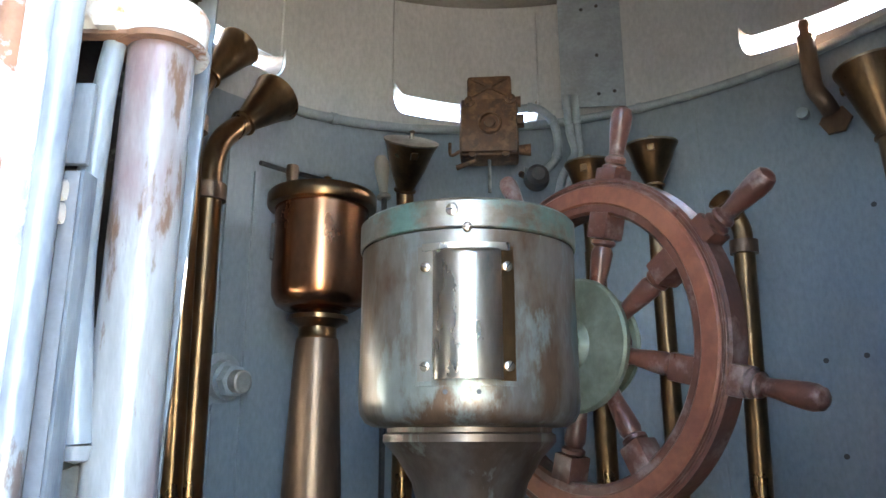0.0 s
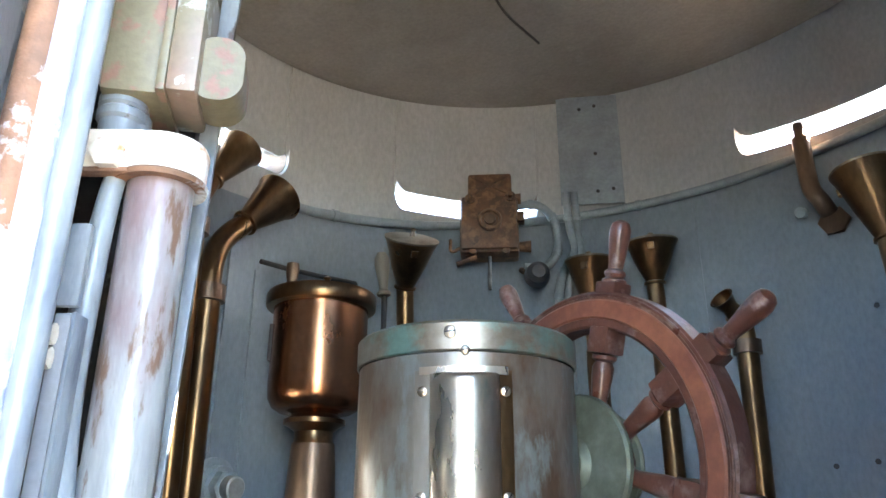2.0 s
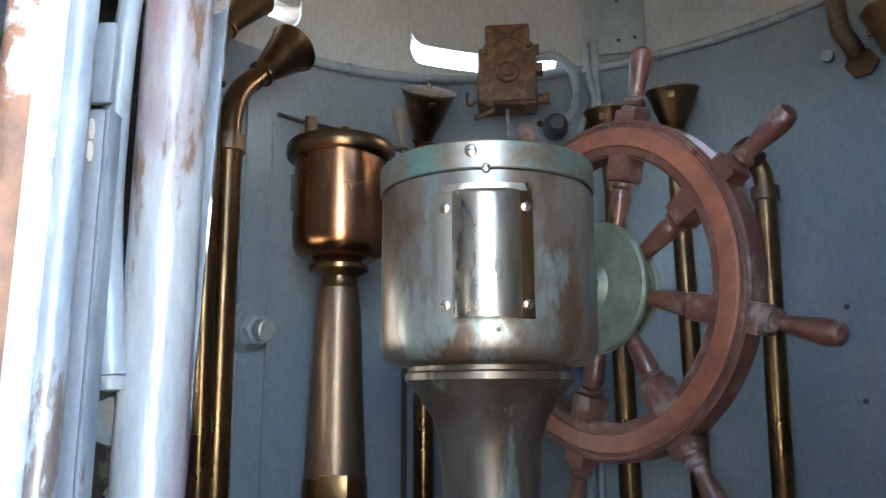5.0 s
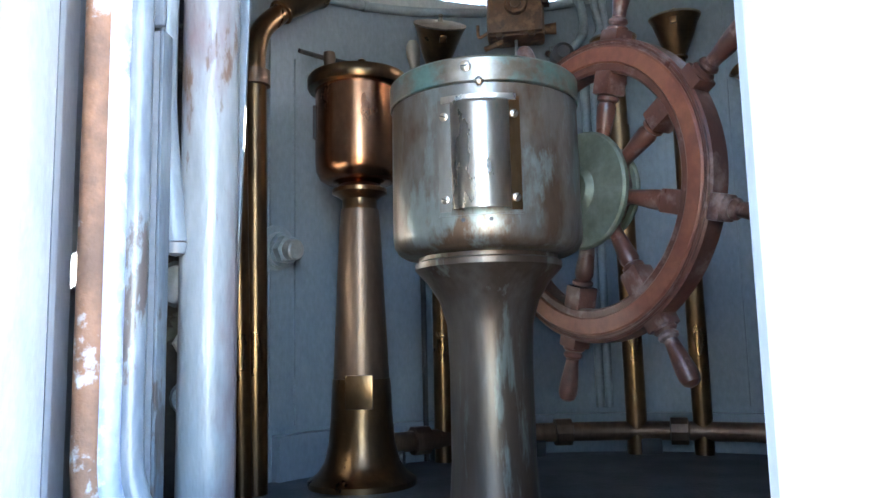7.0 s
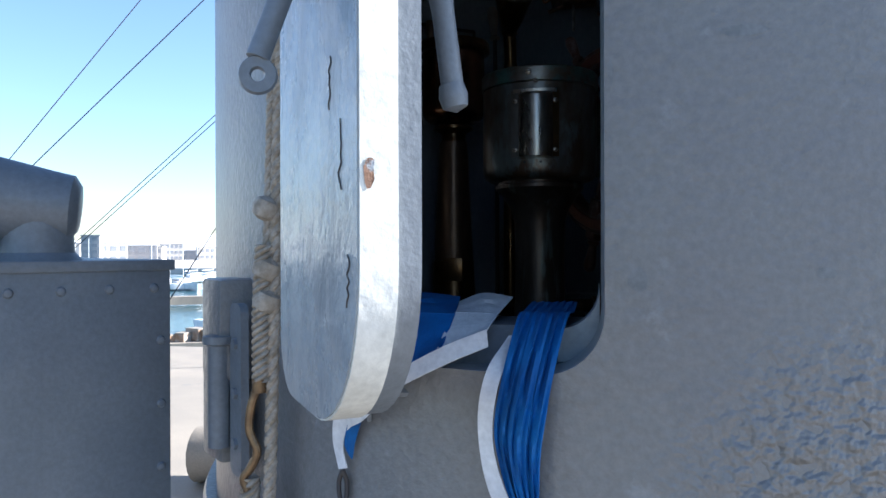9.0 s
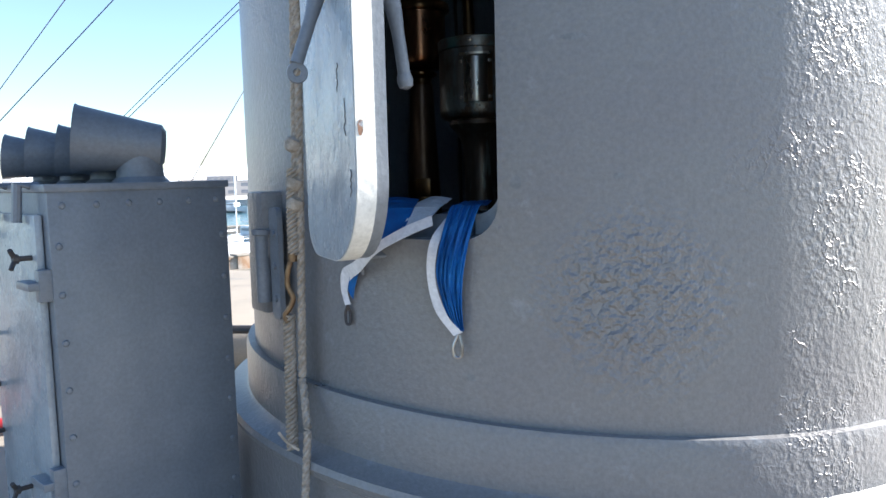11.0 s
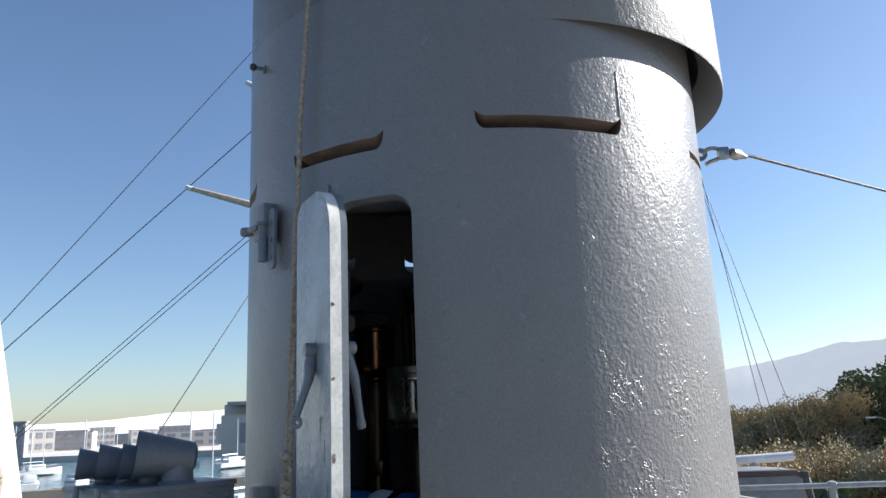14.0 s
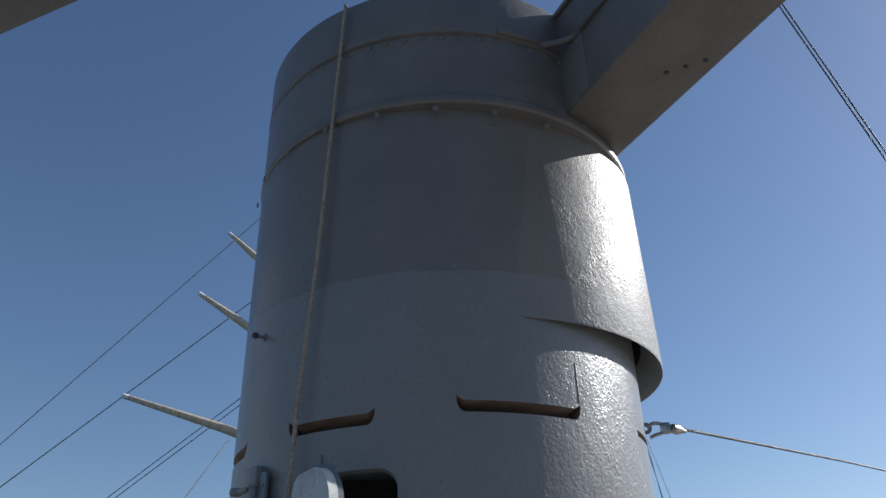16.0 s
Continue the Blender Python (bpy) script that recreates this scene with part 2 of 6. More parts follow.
def box(size, at=(0, 0, 0), bevel=0.0, bm=None, m=None, seg=2):
    bm = bm or bmesh.new()
    one = bmesh.new()
    bmesh.ops.create_cube(one, size=1.0)
    bmesh.ops.scale(one, vec=size, verts=one.verts)
    if bevel:
        bmesh.ops.bevel(one, geom=list(one.edges), offset=bevel, segments=seg, affect="EDGES", profile=0.6)
    bmesh.ops.transform(one, matrix=Matrix.Translation(at) if m is None else m @ Matrix.Translation(at), verts=one.verts)
    me = bpy.data.meshes.new("tmp")
    one.to_mesh(me)
    one.free()
    bm.from_mesh(me)
    bpy.data.meshes.remove(me)
    return bm


def tube(points, radius, seg=12, bm=None, caps=True, radii=None):
    """A round bar along points."""
    bm = bm or bmesh.new()
    pts = [Vector(p) for p in points]
    rings, up = [], None
    for i, p in enumerate(pts):
        d = (pts[min(i + 1, len(pts) - 1)] - pts[max(i - 1, 0)]).normalized()
        if up is None:
            up = d.orthogonal().normalized()
        up = (up - d * up.dot(d)).normalized()
        side = d.cross(up)
        r = radii[i] if radii else radius
        rings.append([bm.verts.new(p + r * (math.cos(a) * up + math.sin(a) * side)) for a in (2 * math.pi * k / seg for k in range(seg))])
    for a, b in zip(rings, rings[1:]):
        for i in range(seg):
            bm.faces.new((a[i], a[(i + 1) % seg], b[(i + 1) % seg], b[i]))
    if caps:
        bm.faces.new(rings[0][::-1])
        bm.faces.new(rings[-1])
    return bm


def curve_pts(points, n=10):
    """A smooth line through points."""
    p = [Vector(q) for q in points]
    p = [2 * p[0] - p[1]] + p + [2 * p[-1] - p[-2]]
    out = []
    for i in range(1, len(p) - 2):
        for k in range(n):
            t = k / n
            out.append(0.5 * (2 * p[i] + (p[i + 1] - p[i - 1]) * t + (2 * p[i - 1] - 5 * p[i] + 4 * p[i + 1] - p[i + 2]) * t * t + (3 * p[i] - p[i - 1] - 3 * p[i + 1] + p[i + 2]) * t ** 3))
    return out + [p[-2]]


def along(a, b):
    """The pose at a whose z points to b."""
    a, b = Vector(a), Vector(b)
    return Matrix.Translation(a) @ (b - a).to_track_quat("Z", "Y").to_matrix().to_4x4()


def rounded_prism(w, h, depth, r, seg=8, r2=None):
    """A plate in x, z with round corners, depth along y, centred; r2 rounds the corners at -x."""
    bm = bmesh.new()
    ring = []
    q = r if r2 is None else r2
    for cx_, cz_, a0, r in ((w / 2 - r, h / 2 - r, 0, r), (-w / 2 + q, h / 2 - q, 90, q), (-w / 2 + q, -h / 2 + q, 180, q), (w / 2 - r, -h / 2 + r, 270, r)):
        for i in range(seg + 1):
            a = radians(a0 + 90 * i / seg)
            ring.append((cx_ + r * math.cos(a), cz_ + r * math.sin(a)))
    f = [bm.verts.new((x, -depth / 2, z)) for x, z in ring]
    b = [bm.verts.new((x, depth / 2, z)) for x, z in ring]
    bm.faces.new(f)
    bm.faces.new(b[::-1])
    n = len(ring)
    for i in range(n):
        bm.faces.new((f[(i + 1) % n], f[i], b[i], b[(i + 1) % n]))
    bmesh.ops.recalc_face_normals(bm, faces=bm.faces)
    return bm


def cut(ob, cutters):
    """Cuts the bodies out of ob and leaves a plain mesh."""
    for bm in cutters:
        me = bpy.data.meshes.new("cutter")
        bm.to_mesh(me)
        bm.free()
        c = new("cutter", me)
        md = ob.modifiers.new("cut", "BOOLEAN")
        md.object, md.operation, md.solver = c, "DIFFERENCE", "EXACT"
    bpy.context.view_layer.update()
    me = bpy.data.meshes.new_from_object(ob.evaluated_get(bpy.context.evaluated_depsgraph_get()))
    cs = [md.object for md in ob.modifiers]
    ob.modifiers.clear()
    ob.data = me
    for c in cs:
        bpy.data.objects.remove(c)
    me.shade_smooth()
    me.set_sharp_from_angle(angle=radians(30))
    return ob


CX, CY, RO, RI = 0.528, 1.796, 1.764, 1.584
IC = (CX, CY - 0.044)  # axis of the inner lining


def at(phi, r, z, c=(CX, CY)):
    """A point by its angle from -y towards +x, radius from the tower's axis, and height."""
    a = radians(phi)
    return Vector((c[0] + r * math.sin(a), c[1] - r * math.cos(a), z))


def sector(phi0, phi1, r0, r1, z0, z1, step=3.0, rise=0.0, shrink=0.0, c=None):
    """A curved block of the tower's wall."""
    bm = bmesh.new()
    n = max(2, int(abs(phi1 - phi0) / step) + 1)
    cols = []
    for i in range(n):
        p = phi0 + (phi1 - phi0) * i / (n - 1)
        cols.append([bm.verts.new(at(p, r, z, c or (CX, CY))) for r, z in ((r0, z0), (r1, z0 + rise + shrink), (r1, z1 + rise - shrink), (r0, z1))])
    for a, b in zip(cols, cols[1:]):
        for i in range(4):
            bm.faces.new((a[i], a[(i + 1) % 4], b[(i + 1) % 4], b[i]))
    bm.faces.new(cols[0][::-1])
    bm.faces.new(cols[-1])
    bmesh.ops.recalc_face_normals(bm, faces=bm.faces)
    return bm

# ---- the tower ----
DECK, FLOOR = -0.40, 1.00
DOOR_X0, DOOR_X1, DOOR_Z0, DOOR_Z1 = -0.290, 0.208, 1.19, 3.02


def door_cutter(grow=0.0):
    bm = rounded_prism(DOOR_X1 - DOOR_X0 + grow, DOOR_Z1 - DOOR_Z0 + grow, 1.2, 0.13 + grow / 2)
    bmesh.ops.translate(bm, vec=((DOOR_X0 + DOOR_X1) / 2, 0.2, (DOOR_Z0 + DOOR_Z1) / 2), verts=bm.verts)
    return bm


# each sighting slit: angles, and height range at the inner face; it rises outwards
# the one from 94.2 is out of view, placed and narrowed for one sun patch
SLITS = [(-39, -15.8, 3.20, 3.30), (2.4, 33.2, 3.26, 3.36), (94.2, 97.6, 3.31, 3.41), (120, 146, 3.385, 3.485), (-178.3, -151.4, 3.15, 3.25), (-131, -99, 3.13, 3.22), (-86, -58, 3.18, 3.28)]


def slit_body(p0, p1, z0, z1, rise=0.18):
    """A slit through the wall: round lower corners, thin upturned horns at the ends of its upper edge."""
    bm = bmesh.new()
    cols, n_, w = [], 40, abs(p1 - p0)
    for i in range(n_ + 1):
        p = p0 + (p1 - p0) * (0.5 - 0.5 * math.cos(math.pi * i / n_))
        e = min(abs(p - p0), abs(p1 - p)) / 57.3 * RO  # distance from the nearer end
        u = max(0.0, 1 - e / 0.06)
        v = max(0.0, 1 - e / 0.075)
        lo = z0 + (z1 - z0) * 0.95 * (1 - math.sqrt(max(0.0, 1 - u * u)))
        hi = z1 + 0.075 * v ** 2.2
        hi = max(hi, lo + 0.004)
        cols.append([bm.verts.new(at(p, r, z)) for r, z in ((1.45, lo), (1.85, lo + rise + 0.012), (1.85, hi + rise - 0.012 - 0.05 * v ** 2.2), (1.45, hi))])
    for a_, b_ in zip(cols, cols[1:]):
        for i in range(4):
            bm.faces.new((a_[i], a_[(i + 1) % 4], b_[(i + 1) % 4], b_[i]))
    bm.faces.new(cols[0][::-1])
    bm.faces.new(cols[-1])
    bmesh.ops.recalc_face_normals(bm, faces=bm.faces)
    return bm


def slit_cutters():
    return [slit_body(p0, p1, z0 - 0.04, z1 - 0.04) for p0, p1, z0, z1 in SLITS] + [sector(59, 79, RO - 0.07, RO + 0.05, 3.40, 3.45, step=1.5)]


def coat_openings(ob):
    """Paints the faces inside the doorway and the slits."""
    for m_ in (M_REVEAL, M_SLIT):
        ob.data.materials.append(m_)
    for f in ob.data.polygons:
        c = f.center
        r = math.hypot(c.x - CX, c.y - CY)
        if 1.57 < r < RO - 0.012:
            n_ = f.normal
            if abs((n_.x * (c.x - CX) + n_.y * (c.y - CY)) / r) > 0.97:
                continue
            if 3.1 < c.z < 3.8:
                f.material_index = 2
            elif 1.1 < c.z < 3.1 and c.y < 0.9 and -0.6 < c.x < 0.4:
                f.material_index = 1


def splay_cutter():
    """The doorway widens inwards on the hinge side."""
    bm = bmesh.new()
    ring = ((-0.295, 0.23), (-0.50, 0.78), (0.10, 0.78), (0.10, 0.23))
    lo = [bm.verts.new((x, y, 1.24)) for x, y in ring]
    hi = [bm.verts.new((x, y, 3.0)) for x, y in ring]
    bm.faces.new(lo)
    bm.faces.new(hi[::-1])
    for i in range(4):
        bm.faces.new((lo[(i + 1) % 4], lo[i], hi[i], hi[(i + 1) % 4]))
    bmesh.ops.recalc_face_normals(bm, faces=bm.faces)
    return bm


# outer armour with the doorway and the sighting slits
bm = lathe([(RO, 0.20), (RO, 7.3)], seg=180, axis=Matrix.Translation((CX, CY, 0)), closed=False)
lathe([(RI + 0.02, 7.3), (RI + 0.02, 0.20)], seg=180, axis=Matrix.Translation((*IC, 0)), closed=False, bm=bm)
bm.verts.ensure_lookup_table()
vs = list(bm.verts)
for a, b in ((180, 360), (540, 0)):
    for i in range(180):
        j = (i + 1) % 180
        bm.faces.new((vs[a + i], vs[a + j], vs[b + j], vs[b + i]))
bmesh.ops.recalc_face_normals(bm, faces=bm.faces)
wall_outer = part("wall_outer", bm, M_OUT)
tagged(wall_outer, "round grey-painted armoured tower wall with doorway and slits", "wall", kind="structure")
cut(wall_outer, [door_cutter(), splay_cutter()] + slit_cutters())
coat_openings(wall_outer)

# inner lining
bm = lathe([(RI + 0.017, FLOOR - 0.2), (RI + 0.017, 4.1)], seg=144, axis=Matrix.Translation((*IC, 0)), closed=False)
lathe([(RI, 4.1), (RI, FLOOR - 0.2)], seg=144, axis=Matrix.Translation((*IC, 0)), closed=False, bm=bm)
bm.verts.ensure_lookup_table()
vs = list(bm.verts)
for a, b in ((144, 288), (432, 0)):
    for i in range(144):
        j = (i + 1) % 144
        bm.faces.new((vs[a + i], vs[a + j], vs[b + j], vs[b + i]))
bmesh.ops.recalc_face_normals(bm, faces=bm.faces)
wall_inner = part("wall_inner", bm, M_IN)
tagged(wall_inner, "curved blue-grey painted inner wall of the tower", "wall", kind="structure")
cut(wall_inner, [door_cutter(0.004), splay_cutter()] + slit_cutters())

# ceiling plate with a round hatch, slightly sloped
bm = lathe([(0.0, 0.0), (RI - 0.004, 0.0), (RI - 0.004, 0.012), (0.0, 0.012)], seg=96, closed=False)
bmesh.ops.recalc_face_normals(bm, faces=bm.faces)
bmesh.ops.transform(bm, matrix=Matrix.Translation((*IC, 3.82)) @ Matrix.Rotation(radians(-7.0), 4, "Y"), verts=bm.verts)
ceiling = part("ceiling", bm, M_CEIL)
tagged(ceiling, "dim grey-brown painted steel ceiling with a round hatch", "ceiling", kind="structure")
HATCH = (-0.36, 1.98)
cut(ceiling, [lathe([(0.29, 3.0), (0.29, 4.6)], seg=48, axis=Matrix.Translation((*HATCH, 0)))])
bm = lathe([(0.29, 0.0), (0.355, 0.0), (0.365, 0.008), (0.365, 0.030), (0.29, 0.030), (0.29, 0.0)], seg=48, closed=False)
bmesh.ops.transform(bm, matrix=Matrix.Translation((*HATCH, 3.695)) @ Matrix.Rotation(radians(-7.0), 4, "Y"), verts=bm.verts)
hatch_trunk = part("trim_hatch", bm, M_CEIL)
tagged(hatch_trunk, "grey steel ring round the ceiling hatch", "trim", kind="structure")

# floor inside and the roof closing the tower
bm = lathe([(0.001, 0.0), (RI - 0.004, 0.0), (RI - 0.004, 0.05), (0.001, 0.05)], seg=96, axis=Matrix.Translation((*IC, FLOOR - 0.05)), closed=False)
tagged(part("floor", bm, M_FLOOR), "dark grey painted steel floor inside the tower", "floor", kind="structure")
bm = lathe([(0.001, 0.0), (RI, 0.0), (RI, 0.05), (0.001, 0.05)], seg=96, axis=Matrix.Translation((*IC, 7.2)), closed=False)
tagged(part("roof", bm, M_SMOOTH), "grey steel roof plate of the tower", "roof", kind="structure")

# sill and lintel plates reaching inwards
for nm, z in (("sill", DOOR_Z0 + 0.055), ("lintel", DOOR_Z1 + 0.03)):
    bm = box((0.60, 0.30, 0.05 if nm == "lintel" else 0.16), (-0.05, 0.345, z if nm == "lintel" else z - 0.05), 0.012)
    if nm == "sill":  # its front slopes down to the doorway
        for v in bm.verts:
            if v.co.y < 0.25 and v.co.z > 1.2:
                v.co.y += 0.085 if v.co.z > 1.262 else 0.0
                v.co.z -= 0.0 if v.co.z > 1.262 else 0.045
    tagged(part("trim_" + nm, bm, M_SMOOTH), "grey steel %s plate of the doorway" % nm, "trim", kind="structure")

bm = bmesh.new()
ring_ = [(0.207, 1.20), (0.207, 1.37)] + [(0.207 - 0.09 + 0.09 * math.cos(radians(a)), 1.362 + 0.09 * math.sin(radians(a))) for a in range(0, -91, -10)] + [(0.117, 1.20)]
f_, b_ = [bm.verts.new((x, 0.215, z)) for x, z in ring_], [bm.verts.new((x, 0.262, z)) for x, z in ring_]
bm.faces.new(f_)
bm.faces.new(b_[::-1])
for i in range(len(ring_)):
    j = (i + 1) % len(ring_)
    bm.faces.new((f_[j], f_[i], b_[i], b_[j]))
bmesh.ops.recalc_face_normals(bm, faces=bm.faces)
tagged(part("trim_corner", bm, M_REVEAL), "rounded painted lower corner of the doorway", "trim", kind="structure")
tagged(part("trim_skirting", sector(128, 236, RI - 0.045, RI + 0.001, FLOOR, FLOOR + 0.17, c=IC), M_IN), "low painted steel skirting at the wall's foot", "trim", kind="structure")

# base rings: a narrow belt, a ledge and the wider barrel under it
bm = lathe([(RO - 0.01, 0.525), (RO + 0.035, 0.525), (RO + 0.045, 0.50), (RO + 0.045, 0.30), (RO + 0.06, 0.285), (RO + 0.145, 0.265), (RO + 0.155, 0.24), (RO + 0.145, 0.21), (RO + 0.115, 0.19), (RO + 0.115, DECK - 0.12), (RO + 0.16, DECK - 0.14)],
           seg=144, axis=Matrix.Translation((CX, CY, 0)), closed=False)
for v in bm.verts:
    v.co.z -= 0.055 * (v.co.x - CX)  # the belt follows the slope of the deck
tagged(part("trim_base", bm, M_OUT), "grey painted stepped base ring of the tower", "trim", kind="structure")

# upper drum, set off towards the sunny side, with an open lower lip; ringed cap above it
C2 = (CX + 0.21, CY + 0.115)
bm = lathe([(RO - 0.1, 4.32), (1.822, 4.09), (1.828, 4.11), (1.79, 5.95)], seg=144, axis=Matrix.Translation((*C2, 0)), closed=False)
tagged(part("wall_upper", bm, M_DRUMTOP), "grey painted upper drum of the tower with an overhanging lip", "wall", kind="structure")
C3 = (CX + 0.085, CY + 0.01)
bm = lathe([(RO - 0.1, 5.93), (RO + 0.085, 5.94), (RO + 0.10, 5.96), (RO + 0.10, 6.01), (RO + 0.085, 6.04), (RO + 0.055, 6.06), (RO + 0.055, 6.72), (RO + 0.085, 6.73), (RO + 0.09, 6.80), (RO + 0.06, 6.83), (RO + 0.06, 7.26), (RO + 0.03, 7.32), (1.5, 7.36)],
           seg=144, axis=Matrix.Translation((*C3, 0)), closed=False)
upper = part("wall_cap", bm, M_UPPER)
tagged(upper, "grey painted cap of the tower with two riveted rings", "wall", kind="structure")
rv = lathe([(0.0, 0.022), (0.022, 0.015), (0.03, 0.0)], seg=8, closed=False)
first = True
for i in range(40):
    p = -95 + i * 5.2
    for r_, z_, c_ in ((RO + 0.055, 6.68, C3), (RO + 0.05, 5.89, (CX + 0.02, CY - 0.01))):
        if z_ < 6 and i % 3:
            continue
        m = Matrix.Translation(at(p, r_ - 0.002, z_, c_)) @ Matrix.Rotation(radians(p), 4, "Z") @ Matrix.Rotation(radians(90), 4, "X")
        if first:
            rivet = part("rivet", rv.copy(), M_UPPER, upper)
            rivet_mesh, first = rivet.data, False
        else:
            rivet = new("rivet", rivet_mesh)
            rivet.parent = upper
        rivet.matrix_world = m
rv.free()

# overhead bridge wing growing out of the upper drum, and a platform corner
WING = Matrix.Translation((1.92, 0.62, 6.66)) @ Matrix.Rotation(radians(-67.2), 4, "Z")
wing = thing("bridge_wing", "grey steel bridge wing beam jutting from the tower top", "bridge wing", m=WING)
part("beam", box((4.4, 0.80, 1.12), (1.9, 0.05, 0), 0.03), M_UPPER, wing)
part("flange", box((4.4, 0.86, 0.05), (1.9, 0.05, 0.59), 0.01), M_UPPER, wing)
part("rub_strip", box((3.6, 0.05, 0.06), (2.35, -0.365, 0.115), 0.008), M_UPPER, wing)
sweep = [at(p_, RO + 0.088, 6.775, C3) for p_ in (14, 20, 25, 28.5)] + [WING @ Vector((q_, -0.37, 0.115)) for q_ in (0.42, 0.62, 0.80)]
part("flange_sweep", tube([WING.inverted() @ p_ for p_ in curve_pts(sweep, 6)], 0.030, 10), M_UPPER, wing)
part("gusset", box((0.5, 0.03, 0.62), (0.30, -0.345, -0.22), 0.01), M_UPPER, wing)
for i in range(3):
    part("bolt_hole", lathe([(0.0, 0.0), (0.022, 0.0), (0.022, 0.01), (0.0, 0.01)], 12, Matrix.Translation((0.95 + 0.12 * i, 0.12 + 0.1 * i, -0.566)), closed=False), M_DARK, wing)
plat = thing("upper_platform", "corner of a brown-grey upper platform overhead", "platform", at=(-4.45, 0.62, 8.06))
bm = box((2.2, 1.2, 0.12), (0.25, 0.1, 0), 0.01, m=Matrix.Rotation(radians(-25), 4, "Z"))
part("deck_plate", bm, M_UPPER, plat)
part("strut", tube([(-0.4, 0.3, -0.02), (-0.72, 2.65, -0.35)], 0.05), M_SMOOTH, plat)

# ---- ground: deck, water, horizon ----
bm = box((40, 26, 0.3), (0, -1, DECK - 0.15))
tagged(part("floor_deck", bm, M_DECK), "worn beige-grey steel ship deck", "deck", kind="structure")
M_SEA = mat("harbour_water", (0.03, 0.09, 0.10), (0.02, 0.07, 0.09), 0.12, scale=0.05, bump=0.08, bump_scale=0.9)
bm = bmesh.new()
bmesh.ops.create_grid(bm, x_segments=2, y_segments=2, size=4800)
bmesh.ops.translate(bm, vec=(0, 0, -7), verts=bm.verts)
tagged(part("water", bm, M_SEA, smooth=0), "pale green rippled harbour water", "water", kind="structure")

# loose paint chips on the tower wall
M_CHIPOUT = mat("bared_undercoat", (0.155, 0.165, 0.175), (0.185, 0.195, 0.205), 0.5, scale=30)
rc = random.Random(11)
for p, z, w, h in ((-8.4, 1.385, 0.021, 0.026), (-10.05, 1.80, 0.006, 0.03), (-10.1, 1.66, 0.005, 0.014), (-2.0, 1.86, 0.05, 0.012), (2.6, 1.40, 0.02, 0.012), (12.0, 2.02, 0.015, 0.015), (-15.2, 3.95, 0.006, 0.05), (3.0, 4.47, 0.02, 0.02), (-14.0, 0.70, 0.02, 0.015), (8.0, 1.1, 0.03, 0.008), (-5.0, 2.3, 0.012, 0.02)):
    bm = bmesh.new()
    ring_ = []
    for k in range(9):
        a = 2 * math.pi * k / 9
        q = rc.uniform(0.7, 1.15)
        ring_.append(bm.verts.new(at(p + math.degrees(w * math.cos(a) * q / RO), RO + 0.0008, z + h * math.sin(a) * q)))
    bm.faces.new(ring_)
    chip = part("paint_chip", bm, M_CHIPOUT, wall_outer, smooth=0)
# raised weld seam over the slit's end
for p_, z0_, z1_ in ((33.1, 3.50, 3.80),):
    bead = [at(p_ + 0.12 * noise.noise(Vector((z_ * 0.9, p_, 0))), RO - 0.007, z_) for z_ in (z0_ + (z1_ - z0_) * i / 24 for i in range(25))]
    tagged(part("trim_weld", tube(bead, 0.011, 12), M_OUT, smooth=70), "raised painted weld seam on the tower wall", "trim", kind="structure")
# ---- the open door leaf ----
LEAF_D = Vector((0.52, -0.854, 0)).normalized()
LEAF_N = Vector((0.854, 0.52, 0)).normalized()
leaf_m = Matrix.Translation((-0.47, 0.086, 2.06)) @ Matrix.Rotation(math.atan2(LEAF_D.y, LEAF_D.x), 4, "Z")
leaf = thing("armoured_door", "thick grey weathered armoured door leaf standing open", "door", m=leaf_m, kind="structure")


def leaf_plate(w, h, y0, y1, r):
    bm = rounded_prism(w, h, y1 - y0, r, 12, r * 0.45)
    bmesh.ops.translate(bm, vec=(0.575 - w / 2 if w < 0.58 else 0.2885, (y0 + y1) / 2, 0), verts=bm.verts)
    return bm


part("plate", leaf_plate(0.575, 1.81, 0.0, 0.060, 0.265), M_LEAF, leaf)
part("edge_band", leaf_plate(0.581, 1.816, 0.003, 0.062, 0.268), M_EDGE, leaf, "sunlit off-white painted edge")
part("inner_plate", leaf_plate(0.574, 1.807, 0.062, 0.100, 0.264), M_SMOOTH, leaf)


# cracked and chipped paint of the leaf
rc = random.Random(5)
for x_, z0_, z1_ in ((0.485, -0.41, -0.52), (0.425, -0.30, -0.385), (0.53, -0.62, -0.70), (0.35, 0.10, -0.02)):
    pts = [(x_ + rc.uniform(-0.009, 0.009), -0.0005, z0_ + (z1_ - z0_) * i / 8) for i in range(9)]
    part("paint_crack", tube(curve_pts(pts, 3), 0.0017, 5), M_GRIMESHADE, leaf, "dark crack in the paint")
for z_, h_ in ((-0.50, 0.030), (-0.12, 0.010), (0.25, 0.012)):
    bm = bmesh.new()
    bm.faces.new([bm.verts.new((0.5802, 0.016 + 0.011 * math.cos(2 * math.pi * k / 11) * rc.uniform(0.6, 1.1), z_ + h_ * math.sin(2 * math.pi * k / 11) * rc.uniform(0.6, 1.1))) for k in range(11)])
    part("rust_chip", bm, M_RUST, leaf, "rusty chip in the edge paint", smooth=0)


